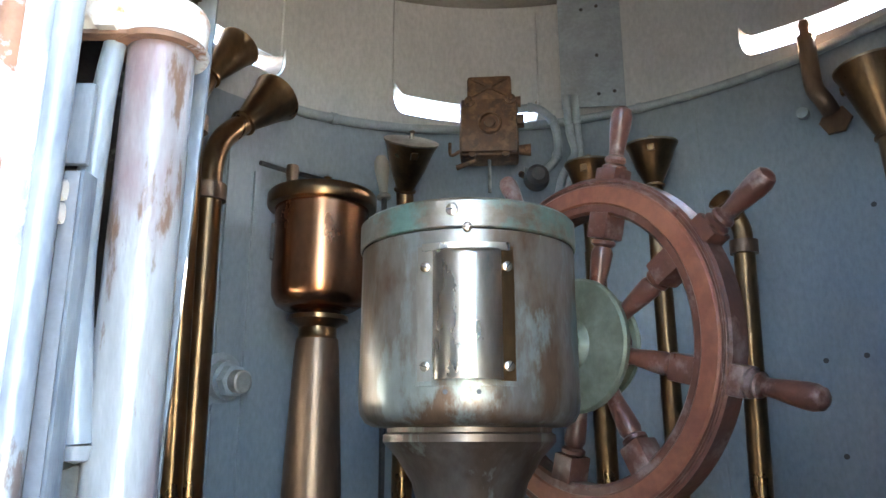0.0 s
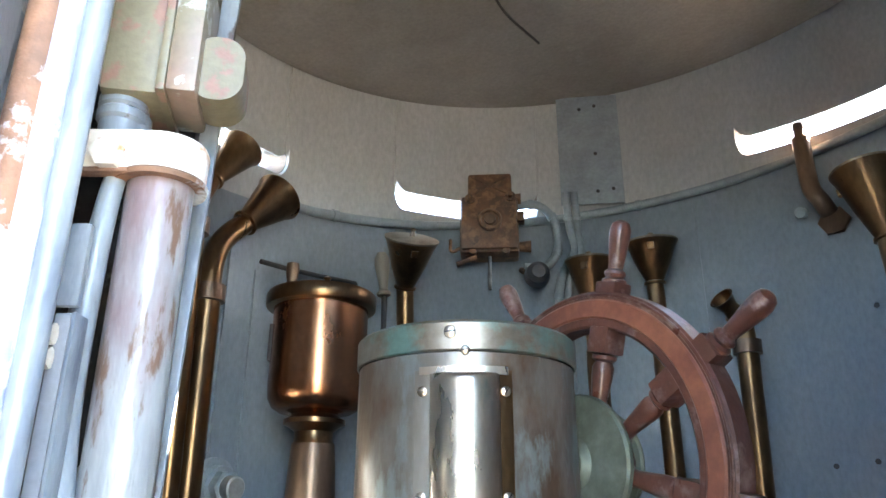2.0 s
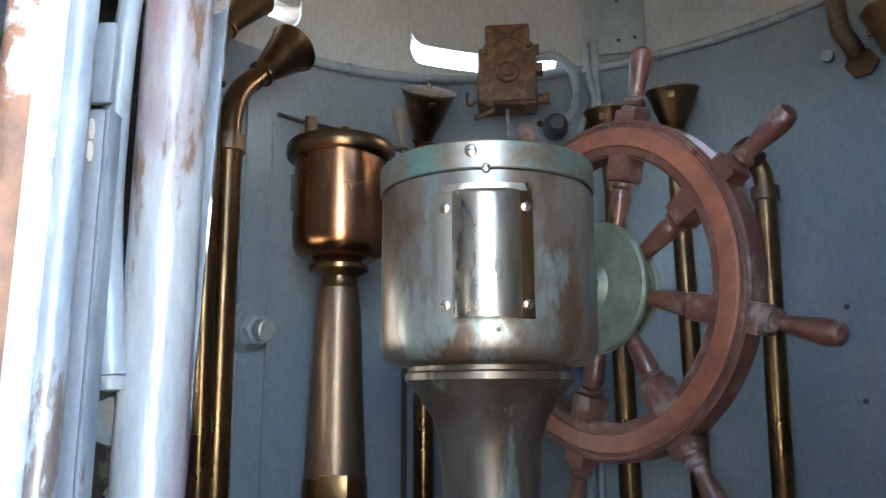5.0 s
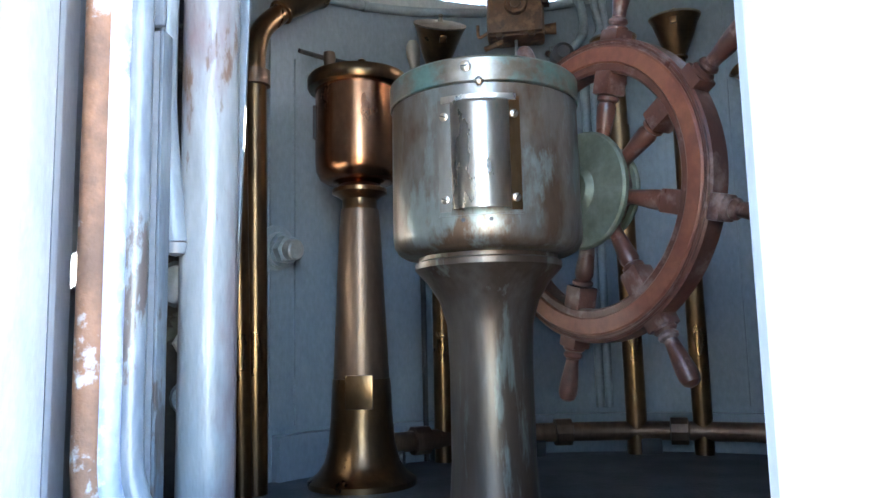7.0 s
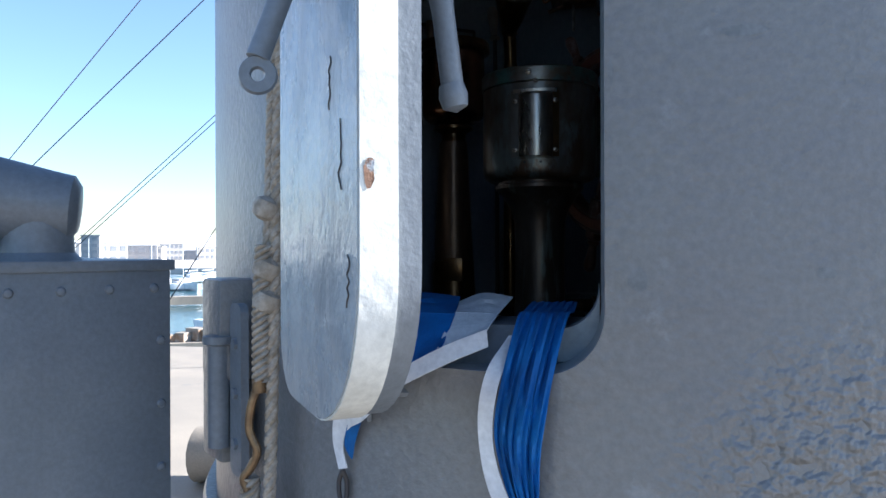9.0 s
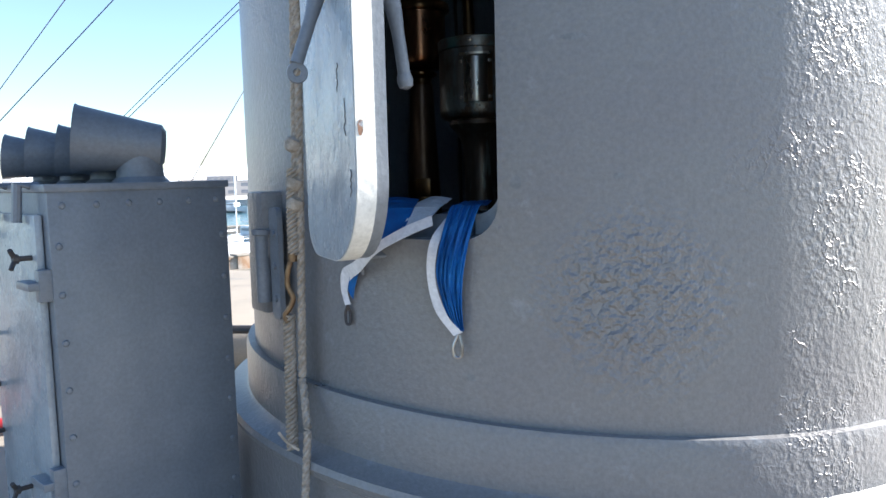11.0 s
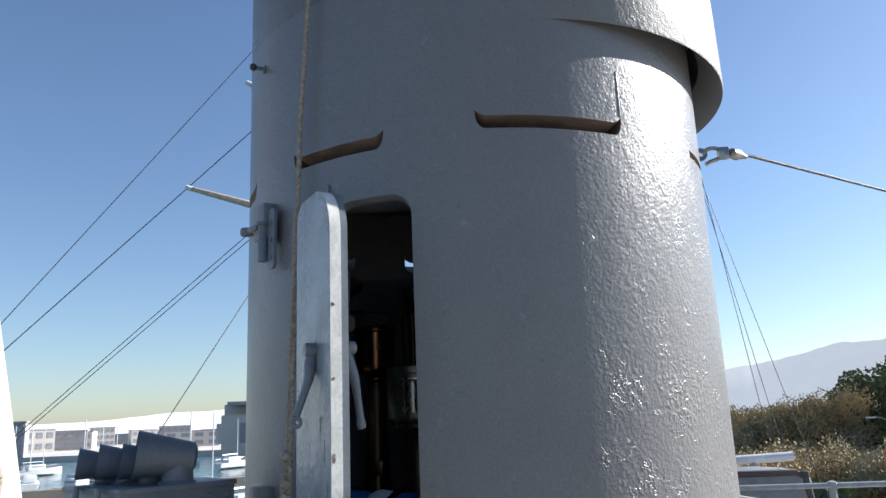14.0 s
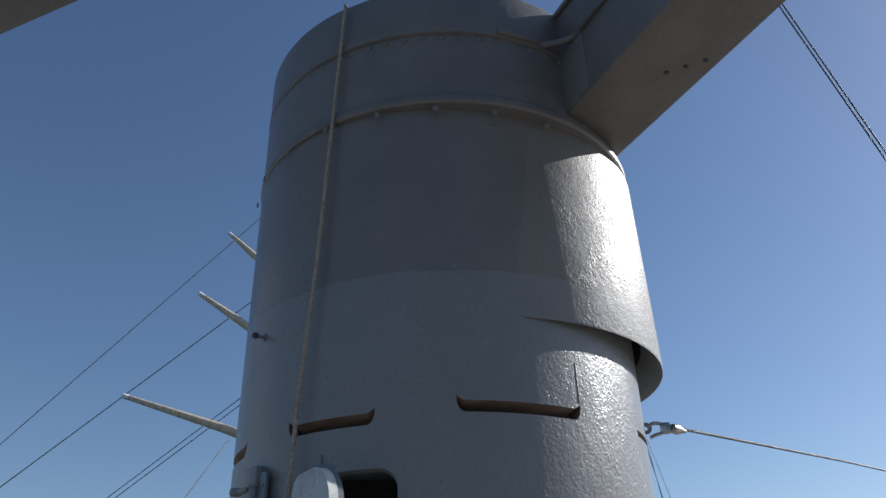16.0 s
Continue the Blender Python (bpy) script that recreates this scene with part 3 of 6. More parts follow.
def lever(name, pivot, tip, eye, axis):
    """A drop-forged lever; pivot and tip in metres in the world."""
    t = part(name, lathe([(0.0, -0.045), (0.034, -0.045), (0.036, -0.03), (0.036, 0.04), (0.030, 0.05), (0.0, 0.05)], 20, leaf_m.inverted() @ along(pivot, Vector(pivot) + Vector(axis)), closed=False), M_SMOOTH, leaf)
    a, b = Vector(pivot), Vector(tip)
    inv = leaf_m.inverted()
    mid = a.lerp(b, 0.45) + Vector((0.012, 0, -0.004))
    pts = [inv @ p for p in curve_pts([a, a.lerp(b, 0.2), mid, b], 6)]
    part("arm", tube(pts, 0.02, 14, radii=[0.020 + 0.012 * math.sin(math.pi * min(1, i / 14)) for i in range(len(pts))]), M_SMOOTH, t)
    if eye:
        part("eyelet", lathe([(0.013, -0.010), (0.030, -0.010), (0.033, 0.0), (0.030, 0.010), (0.013, 0.010), (0.010, 0.0), (0.013, -0.010)], 20, inv @ Matrix.Translation(b + Vector((0, 0, -0.028))) @ (Vector((0.35, -0.93, 0.0))).to_track_quat("Z", "Y").to_matrix().to_4x4(), closed=False), M_SMOOTH, t)
    else:
        part("grip_end", lathe([(0.022, -0.02), (0.026, 0.0), (0.022, 0.02), (0.0, 0.03)], 14, inv @ along(b - (b - a).normalized() * 0.01, b + (b - a)), closed=False), M_SMOOTH, t)


lever("outer_lever", (-0.300, -0.205, 2.105), (-0.376, -0.268, 1.765), True, -LEAF_N)
lever("inner_lever", (-0.135, -0.175, 2.11), (-0.062, -0.155, 1.705), False, LEAF_N)

# ---- inside: steering pedestal ----
DX, DY = 0.055, 1.457
pedestal = thing("steering_pedestal", "weathered gunmetal steering pedestal with a round drum head", "pedestal", at=(DX, DY, FLOOR))
part("column", lathe([(0.19, 0.0), (0.19, 0.03), (0.13, 0.05), (0.105, 0.10), (0.095, 0.25), (0.094, 0.45), (0.098, 0.55), (0.112, 0.60), (0.14, 0.645), (0.162, 0.668), (0.168, 0.675), (0.168, 0.688), (0.160, 0.692), (0.160, 0.71)], 64, closed=True), M_COLUMN, pedestal)
part("drum", lathe([(0.150, 0.70), (0.190, 0.703), (0.205, 0.712), (0.214, 0.727), (0.217, 0.75), (0.215, 1.045)], 72), M_DRUM, pedestal)
part("cover_band", lathe([(0.217, 1.047), (0.220, 1.05), (0.220, 1.098), (0.214, 1.104), (0.0, 1.112)], 72, closed=False), mat("pale_tarnished_bronze", (0.31, 0.28, 0.235), (0.20, 0.155, 0.11), 0.38, 0.75, scale=8, third=(0.20, 0.34, 0.30), third_mix=(0.50, 0.60), third_scale=5, bump=0.0008), pedestal)


def drum_point(dx, r, z):
    a = math.asin(dx / r)
    return Vector((r * math.sin(a), -r * math.cos(a), z))


def drum_patch(x0, x1, z0, z1, r0, r1, n=12):
    bm = bmesh.new()
    cols = []
    for i in range(n + 1):
        x = x0 + (x1 - x0) * i / n
        cols.append([bm.verts.new(drum_point(x, r, z)) for r, z in ((r0, z0), (r1, z0), (r1, z1), (r0, z1))])
    for a, b in zip(cols, cols[1:]):
        for i in range(4):
            bm.faces.new((a[i], a[(i + 1) % 4], b[(i + 1) % 4], b[i]))
    bm.faces.new(cols[0][::-1])
    bm.faces.new(cols[-1])
    bmesh.ops.recalc_face_normals(bm, faces=bm.faces)
    return bm


# window shield: flange strips and a bulging sleeve
shield = part("shield", drum_patch(-0.115 + 0.015, 0.075, 0.767, 1.015, 0.213, 0.2215), M_DRUM, pedestal)
part("brass_strip", drum_patch(0.047, 0.073, 0.775, 1.012, 0.2215, 0.224, 4), M_BRASS, shield, "worn yellow brass strip")
part("pale_strip", drum_patch(-0.097, -0.072, 0.775, 1.012, 0.2215, 0.224, 4), mat("pale_metal", (0.30, 0.29, 0.26), (0.22, 0.19, 0.16), 0.42, 0.7, scale=12, stretch=(1, 1, 0.3)), shield)
bm = bmesh.new()
cols = []
for i in range(21):
    a = math.pi * i / 20
    x = -0.010 - 0.061 * math.cos(a)
    y = -math.sqrt(0.2215 ** 2 - x * x) + 0.004 - 0.036 * math.sin(a) ** 0.8
    col = [bm.verts.new((x, y, 0.777))]
    for k in range(7):
        b = math.pi / 2 * k / 6
        zt = 0.990 + 0.016 * math.sin(b)
        yy = y + (1 - math.cos(b)) * 0.022 * math.sin(a)
        col.append(bm.verts.new((x, yy, zt)))
    cols.append(col)
for a, b in zip(cols, cols[1:]):
    for i in range(7):
        bm.faces.new((a[i], b[i], b[i + 1], a[i + 1]))
part("sleeve", bm, M_SHIELD, shield, "shiny worn nickel sleeve")
part("shield_top", drum_patch(-0.090, 0.066, 1.004, 1.018, 0.2215, 0.2265), M_SHIELD, shield)


def screw(x, z, r=0.222, size=0.0085, parent=pedestal):
    p = drum_point(x, r, z)
    m = Matrix.Translation(p) @ Matrix.Rotation(math.atan2(p.x, -p.y), 4, "Z") @ Matrix.Rotation(radians(90), 4, "X")
    s = part("screw", lathe([(size, 0.0), (size, 0.002), (size * 0.7, 0.004), (0.0, 0.0045)], 16, m, closed=False), M_SHIELD, parent)
    part("slot", box((size * 1.7, size * 0.22, 0.0012), (0, 0, 0.0044), m=m @ Matrix.Rotation(x * 9 + 0.4, 4, "Z")), M_DARK, s)


for x, z, s_ in ((-0.036, 1.080, 0.0115), (-0.009, 1.047, 0.0085), (0.061, 0.975, 0.009), (-0.084, 0.975, 0.009), (0.061, 0.800, 0.009), (-0.084, 0.800, 0.009)):
    screw(x, z, size=s_, r=0.2215 if z > 1.02 else 0.2245)
for x in (-0.049, 0.008):
    p = drum_point(x, 0.2172, 0.757)
    part("screw_hole", lathe([(0.0045, 0.0), (0.0045, 0.0012), (0.0, 0.0012)], 12, Matrix.Translation(p) @ Matrix.Rotation(radians(90), 4, "X"), closed=False), M_DARK, pedestal)

# ---- inside: ship's wheel on the pedestal's shaft ----
PSI, WZ = 0.612, 1.885
WC = Vector((0.336, 1.655, WZ))
# local frame: x outwards along the shaft, y across towards the doorway, z up
WM = Matrix.Translation(WC) @ Matrix.Rotation(PSI, 4, "Z")
wheel = thing("ship_wheel", "red-brown varnished wooden ship's wheel with eight turned handles", "ship's wheel", m=WM)
AX = Matrix.Rotation(radians(90), 4, "Y")  # turned bodies about the shaft
part("shaft", lathe([(0.03, -0.17), (0.03, 0.04)], 24, AX), M_VERDI, wheel)
part("hub_disc", lathe([(0.045, -0.075), (0.060, -0.060), (0.145, -0.048), (0.150, -0.042), (0.150, -0.032), (0.142, -0.028), (0.06, -0.028)], 48, AX), M_VERDI, wheel, "green-tarnished bronze hub disc")
part("hub_back", lathe([(0.06, 0.026), (0.118, 0.026), (0.122, 0.032), (0.118, 0.04), (0.05, 0.055), (0.0, 0.06)], 48, AX, closed=False), M_VERDI, wheel)
part("hub_boss", lathe([(0.0, -0.027), (0.105, -0.027), (0.11, -0.02), (0.11, 0.02), (0.105, 0.025), (0.0, 0.025)], 16, AX, closed=False), M_WOOD, wheel)


def felloe(r0, r1, x0, x1, bev):
    prof = [(r0, x0 + bev), (r0 + bev, x0), (r1 - bev, x0), (r1, x0 + bev), (r1, x1 - bev), (r1 - bev, x1), (r0 + bev, x1), (r0, x1 - bev), (r0, x0 + bev)]
    return lathe(prof, 96, AX, closed=False)


rim = part("rim", felloe(0.300, 0.385, -0.030, 0.030, 0.006), M_WOOD, wheel)
part("rim_inlay", felloe(0.322, 0.366, -0.036, 0.036, 0.004), mat("lighter_red_wood", (0.25, 0.095, 0.055), (0.17, 0.06, 0.04), 0.34, scale=10, bump=0.001), rim)
part("rim_moulding", felloe(0.372, 0.380, -0.034, 0.034, 0.002), M_WOOD, rim)
spoke_p = [(0.0, 0.095), (0.024, 0.098), (0.026, 0.110), (0.019, 0.118), (0.018, 0.14), (0.023, 0.19), (0.0245, 0.215), (0.019, 0.228), (0.027, 0.234), (0.027, 0.242), (0.021, 0.246), (0.0, 0.248)]
block_p = (0.052, 0.056)
handle_p = [(0.0, 0.405), (0.028, 0.408), (0.028, 0.414), (0.020, 0.420), (0.025, 0.428), (0.0235, 0.434), (0.0165, 0.440), (0.0175, 0.455), (0.0215, 0.485), (0.0245, 0.515), (0.0245, 0.532), (0.020, 0.547), (0.011, 0.554), (0.0, 0.556)]
for j in range(8):
    th = 1.307 - j * math.pi / 4
    # turn z of the turned body to the spoke's direction within the wheel's plane
    m = Matrix(((1, 0, 0, 0), (0, math.sin(th), -math.cos(th), 0), (0, math.cos(th), math.sin(th), 0), (0, 0, 0, 1)))
    part("spoke", lathe(spoke_p, 16, m, closed=False), M_WOOD, wheel)
    part("inner_block", box((0.062, 0.056, 0.06), (0, 0, 0.276), 0.006, m=m), M_WOOD, wheel)
    part("outer_block", box((0.056, 0.060, 0.034), (0, 0, 0.392), 0.006, m=m), M_WOOD, wheel)
    part("handle", lathe(handle_p, 18, m, closed=False), M_WOOD, wheel)

# ---- inside: copper bowl pedestal ----
bowl = thing("copper_pedestal", "polished copper bowl head on a bronze column", "pedestal", at=(-0.425, 2.56, FLOOR))
part("column", lathe([(0.104, 0.37), (0.103, 0.40), (0.092, 0.65), (0.078, 0.95), (0.072, 1.02)], 40, closed=True), M_BRONZE, bowl)
part("foot", lathe([(0.20, 0.0), (0.20, 0.02), (0.165, 0.045), (0.138, 0.085), (0.122, 0.15), (0.113, 0.26), (0.109, 0.36), (0.107, 0.385), (0.09, 0.388)], 40, closed=True), M_BRASS, bowl, "worn flared brass foot")
part("name_plate", box((0.10, 0.012, 0.12), (0.01, -0.112, 0.34), 0.003), M_BRASS, bowl, "small yellow brass plate")
part("neck", lathe([(0.072, 1.02), (0.066, 1.03), (0.066, 1.06), (0.085, 1.075), (0.105, 1.085), (0.105, 1.10), (0.085, 1.11), (0.07, 1.125)], 40), M_BRASS, bowl)
part("bowl", lathe([(0.07, 1.12), (0.125, 1.125), (0.150, 1.14), (0.165, 1.17), (0.168, 1.21), (0.167, 1.49)], 56), M_COPPER, bowl)
part("lid", lathe([(0.168, 1.488), (0.193, 1.492), (0.197, 1.50), (0.197, 1.535), (0.190, 1.545), (0.10, 1.552), (0.0, 1.555)], 56, closed=False), M_BRASS, bowl)
part("side_slot", box((0.02, 0.045, 0.13), (-0.158, -0.04, 1.36), 0.004), M_DARK, bowl)
part("lid_knob", lathe([(0.0, 1.55), (0.014, 1.553), (0.01, 1.575), (0.015, 1.58), (0.0, 1.59)], 14, Matrix.Translation((0.03, -0.1, 0)), closed=False), M_BRASS, bowl)

# ---- inside: voice pipes ----
M_CAP = mat("dull_pale_cap", (0.30, 0.25, 0.19), (0.20, 0.15, 0.10), 0.45, 0.6, scale=12, bump=0.0008)


def voice_pipe(label, foot, top, mouth_at, mouth_to, r=0.040, mouth_r=0.085, length=0.20, neck=None, lid=False, mid=None, collar=True, group="voice pipes"):
    t = thing("voice_pipe", label, "voice pipe", at=foot, group=group)
    o = Vector(foot)
    pts = [Vector(foot) - o, Vector(top) - o]
    n = neck or (Vector(mouth_at) - o)
    run = [pts[0], pts[0].lerp(pts[1], 0.5), pts[1]]
    part("pipe", tube(run, r, 20), M_BRASS, t)
    if collar:
        part("collar", lathe([(r, -0.03), (r + 0.014, -0.028), (r + 0.014, 0.028), (r, 0.03)], 24, along(pts[1], pts[1] + (pts[1] - pts[0])), closed=False), M_BRONZE, t)
    bend = curve_pts([pts[1], *( [Vector(q) - o for q in mid] if mid else []), Vector(mouth_at) - o], 8)
    part("elbow", tube(bend, r * 0.9, 20), M_BRASS, t)
    a, b = Vector(mouth_at) - o, Vector(mouth_to) - o
    L = (b - a).length
    m = along(a, b)
    part("horn", lathe([(r * 0.86, -0.005), (r + 0.006, 0.0), (r + 0.006, 0.008), (r * 0.92, 0.012), (mouth_r * 0.66, L * 0.45), (mouth_r * 0.90, L * 0.85), (mouth_r, L * 0.97), (mouth_r + 0.004, L), (mouth_r - 0.002, L), (mouth_r * 0.82, L * 0.8), (mouth_r * 0.55, L * 0.42), (0.0, L * 0.2)], 32, m, closed=False), M_BRASS, t)
    if lid:
        c = part("cap", lathe([(mouth_r + 0.005, L), (mouth_r + 0.007, L + 0.008), (mouth_r * 0.5, L + 0.016), (0.012, L + 0.018), (0.008, L + 0.04), (0.014, L + 0.046), (0.0, L + 0.054)], 28, m, closed=False), M_CAP, t)
        part("catch", box((0.03, 0.014, 0.03), (0, -mouth_r * 0.9, L * 0.82), 0.003, m=m), M_BRASS, t)
    return t


voice_pipe("tall brass voice pipe with an angled open horn", (-0.775, 2.40, FLOOR), (-0.786, 2.39, 2.50), (-0.715, 2.49, 2.80), (-0.625, 2.60, 2.955), r=0.044, mouth_r=0.095, mid=[(-0.784, 2.40, 2.62), (-0.765, 2.425, 2.71)])
voice_pipe("brass voice pipe with an upright horn behind the valve box", (-0.80, 2.33, FLOOR), (-0.82, 2.27, 2.70), (-0.80, 2.33, 2.90), (-0.73, 2.42, 3.07), r=0.036, mouth_r=0.075, mid=[(-0.82, 2.29, 2.80)])
voice_pipe("brass voice pipe with a capped tilted horn", (-0.150, 3.06, FLOOR), (-0.145, 3.08, 2.55), (-0.150, 3.06, 2.735), (-0.120, 2.945, 2.915), r=0.042, mouth_r=0.112, lid=True, collar=False)
voice_pipe("brass voice pipe with a capped horn behind the wheel", (0.705, 3.21, FLOOR), (0.70, 3.22, 2.5), (0.695, 3.22, 2.70), (0.690, 3.21, 2.915), r=0.046, mouth_r=0.105, lid=True, collar=False)
voice_pipe("brass voice pipe with a capped upright horn", (0.98, 3.15, FLOOR), (0.975, 3.165, 2.6), (0.973, 3.165, 2.795), (0.968, 3.15, 2.985), r=0.042, mouth_r=0.112, lid=True, collar=False)
voice_pipe("tall brass voice pipe with a sideways mouth", (1.25, 3.03, FLOOR), (1.285, 3.01, 2.47), (1.262, 3.02, 2.615), (1.19, 2.98, 2.675), r=0.044, mouth_r=0.05, mid=[(1.285, 3.015, 2.55)])
voice_pipe("brass voice pipe with a large capped horn on the bright wall", (1.73, 2.56, FLOOR), (1.722, 2.59, 2.55), (1.716, 2.60, 2.80), (1.69, 2.625, 3.10), r=0.05, mouth_r=0.125, lid=True, collar=False)

# ---- inside: fittings on the wall ----
sp = thing("wall_elbow_pipe", "short bent brown pipe with a flange on the wall", "pipe fitting", at=(1.60, 2.80, 2.99))
o = Vector((1.60, 2.80, 2.99))
part("pipe", tube([Vector(p) - o for p in curve_pts([(1.55, 2.80, 3.34), (1.553, 2.80, 3.20), (1.556, 2.795, 3.10), (1.575, 2.77, 3.03), (1.61, 2.79, 2.99)], 8)], 0.036, 18), M_BRONZE, sp)
part("plug", lathe([(0.022, 0.0), (0.022, 0.04), (0.026, 0.05), (0.020, 0.075), (0.0, 0.08)], 16, Matrix.Translation(Vector((1.55, 2.80, 3.335)) - o), closed=False), M_BRONZE, sp)
fl = part("flange", lathe([(0.0, 0.0), (0.065, 0.0), (0.065, 0.014), (0.0, 0.014)], 6, along(Vector((1.655, 2.84, 2.97)) - o, Vector((1.60, 2.78, 2.98)) - o), closed=False), M_BRONZE, sp)

# rusty electrical box over the pedestal
bx = thing("junction_box", "rusty brown cast electrical box with a round boss", "junction box", m=Matrix.Translation((0.232, 3.20, 3.115)) @ Matrix.Rotation(radians(-5), 4, "Z") @ Matrix.Rotation(radians(-4), 4, "X"))
M_BOX = mat("brown_rusty_casting", (0.17, 0.085, 0.045), (0.10, 0.06, 0.04), 0.55, 0.3, scale=14, third=(0.24, 0.13, 0.07), third_mix=(0.5, 0.6), third_scale=20, bump=0.0015, bump_scale=60)
part("case", box((0.270, 0.13, 0.285), (0, 0, -0.05), 0.02), M_BOX, bx)
part("cover", box((0.255, 0.03, 0.265), (0, -0.075, -0.05), 0.012), M_BOX, bx)
lid = part("top_case", box((0.205, 0.12, 0.13), (0.005, -0.01, 0.148), 0.014), M_BOX, bx)
for s in (-1, 1):
    part("rib", box((0.19, 0.012, 0.016), (0.005, -0.073, 0.152), 0.004, m=Matrix.Translation((0.005, 0, 0.152)) @ Matrix.Rotation(s * 0.5, 4, "Y") @ Matrix.Translation((-0.005, 0, -0.152))), M_BOX, lid)
part("rib_boss", lathe([(0.018, 0.0), (0.018, 0.01), (0.0, 0.012)], 14, Matrix.Translation((0.005, -0.072, 0.152)) @ Matrix.Rotation(radians(90), 4, "X"), closed=False), M_BOX, lid)
boss = part("boss", lathe([(0.055, 0.0), (0.055, 0.012), (0.050, 0.018), (0.042, 0.018), (0.040, 0.008), (0.0, 0.006)], 32, Matrix.Translation((0.005, -0.09, -0.045)) @ Matrix.Rotation(radians(90), 4, "X"), closed=False), M_BOX, bx)
part("boss_centre", lathe([(0.026, 0.0), (0.024, 0.012), (0.0, 0.016)], 20, Matrix.Translation((0.005, -0.095, -0.045)) @ Matrix.Rotation(radians(90), 4, "X"), closed=False), M_BRONZE, boss)
for x, z in ((-0.085, 0.068), (0.10, 0.075)):
    part("bolt", lathe([(0.024, 0.0), (0.024, 0.012), (0.012, 0.014), (0.010, 0.03), (0.0, 0.031)], 14, Matrix.Translation((x, -0.088, z)) @ Matrix.Rotation(radians(90), 4, "X"), closed=False), M_BOX, bx)
part("hinge", box((0.035, 0.05, 0.05), (0.145, -0.055, -0.02), 0.006), M_BOX, bx)
for x in (-0.075, 0.075):
    part("lug", lathe([(0.016, -0.012), (0.016, 0.012)], 12, Matrix.Translation((x, -0.07, -0.19)) @ Matrix.Rotation(radians(90), 4, "X")), M_BOX, bx)
part("side_gland", lathe([(0.022, 0.0), (0.026, 0.05), (0.0, 0.05)], 16, Matrix.Translation((0.10, 0, 0.11)) @ Matrix.Rotation(radians(90), 4, "Y"), closed=False), M_BOX, bx)
part("side_gland", lathe([(0.022, 0.0), (0.028, 0.06), (0.0, 0.06)], 16, Matrix.Translation((0.13, 0, -0.14)) @ Matrix.Rotation(radians(90), 4, "Y"), closed=False), M_BOX, bx)
part("stem", lathe([(0.008, 0.0), (0.008, 0.16)], 10, Matrix.Translation((0.0, -0.03, -0.36))), M_STEEL, bx)
part("wing_hook", tube(curve_pts([(-0.13, -0.03, -0.15), (-0.175, -0.03, -0.17), (-0.18, -0.03, -0.11)], 5), 0.008, 8), M_BOX, bx)
part("side_arm", tube([(-0.06, -0.03, -0.2), (-0.15, -0.03, -0.235)], 0.013, 8), M_BOX, bx)

# round dark lamp socket beside the box
so = thing("bell_socket", "dark round bell socket hanging under the box", "bell", at=(0.44, 3.15, 2.83))
part("cup", lathe([(0.0, 0.0), (0.055, 0.0), (0.058, 0.02), (0.05, 0.07), (0.03, 0.09), (0.0, 0.09)], 24, Matrix.Rotation(radians(90), 4, "X") @ Matrix.Translation((0, 0, -0.03)), closed=False), M_DARK, so)
part("stalk", tube([(0, 0.05, 0), (-0.03, 0.12, 0.05), (-0.05, 0.17, 0.08)], 0.015, 10), M_BOX, so)

# pipe lying along the wall's foot
fp = thing("foot_pipe", "dark bronze pipe along the foot of the wall", "pipe", at=at(180, RI - 0.12, FLOOR + 0.10, IC))
o = at(180, RI - 0.12, FLOOR + 0.10, IC)
part("run", tube([at(p_, RI - 0.12, FLOOR + 0.10, IC) - o for p_ in range(150, 229, 4)], 0.042, 14), M_BRONZE, fp)
for p_ in (166, 186, 212):
    part("union", lathe([(0.046, -0.04), (0.06, -0.036), (0.06, 0.036), (0.046, 0.04)], 10, along(at(p_, RI - 0.12, FLOOR + 0.10, IC) - o, at(p_ + 2, RI - 0.12, FLOOR + 0.10, IC) - o), closed=False), M_BRONZE, fp)
    part("foot_block", box((0.09, 0.09, 0.07), at(p_ + 5, RI - 0.12, FLOOR + 0.035, IC) - o, 0.01), M_DARK, fp)

# loops of conduit on the wall
M_COND = mat("conduit_paint", (0.30, 0.34, 0.36), (0.25, 0.28, 0.30), 0.35, scale=8, bump=0.0012)


def conduit(points, r, label):
    p0 = Vector(points[0])
    t = thing("wall_conduit", label, "conduit", at=p0, group="wall conduits")
    part("run", tube([Vector(p) - p0 for p in points], r, 12), M_COND, t)
    n_ = len(points)
    for i in range(n_ // 8, n_ - 1, max(3, n_ // 4)):  # saddle clips
        a, b = Vector(points[i]) - p0, Vector(points[i + 1]) - p0
        d_ = (b - a).normalized()
        part("saddle", tube([a - d_ * 0.012, a + d_ * 0.012], r + 0.0045, 14), M_COND, t)
    return t


ring_pts = []
for i in range(61):
    p = -128 - i * (360 - 128 - 122) / 60.0
    x_ = CX + 1.5 * math.sin(radians(p))
    z_ = 3.00 + 0.155 * (x_ + 0.66) / 1.1 if x_ < 0.44 else 3.155 + 0.175 * (x_ - 0.44) / 1.3
    ring_pts.append(at(p, RI - 0.022, z_, IC))
conduit(ring_pts, 0.021, "grey painted conduit running round the curved wall")
conduit(curve_pts([(0.37, 3.27, 3.22), (0.47, 3.27, 3.225), (0.545, 3.27, 3.15), (0.56, 3.27, 3.00), (0.50, 3.28, 2.915), (0.40, 3.28, 2.91)], 8), 0.020, "grey painted conduit looped beside the box")
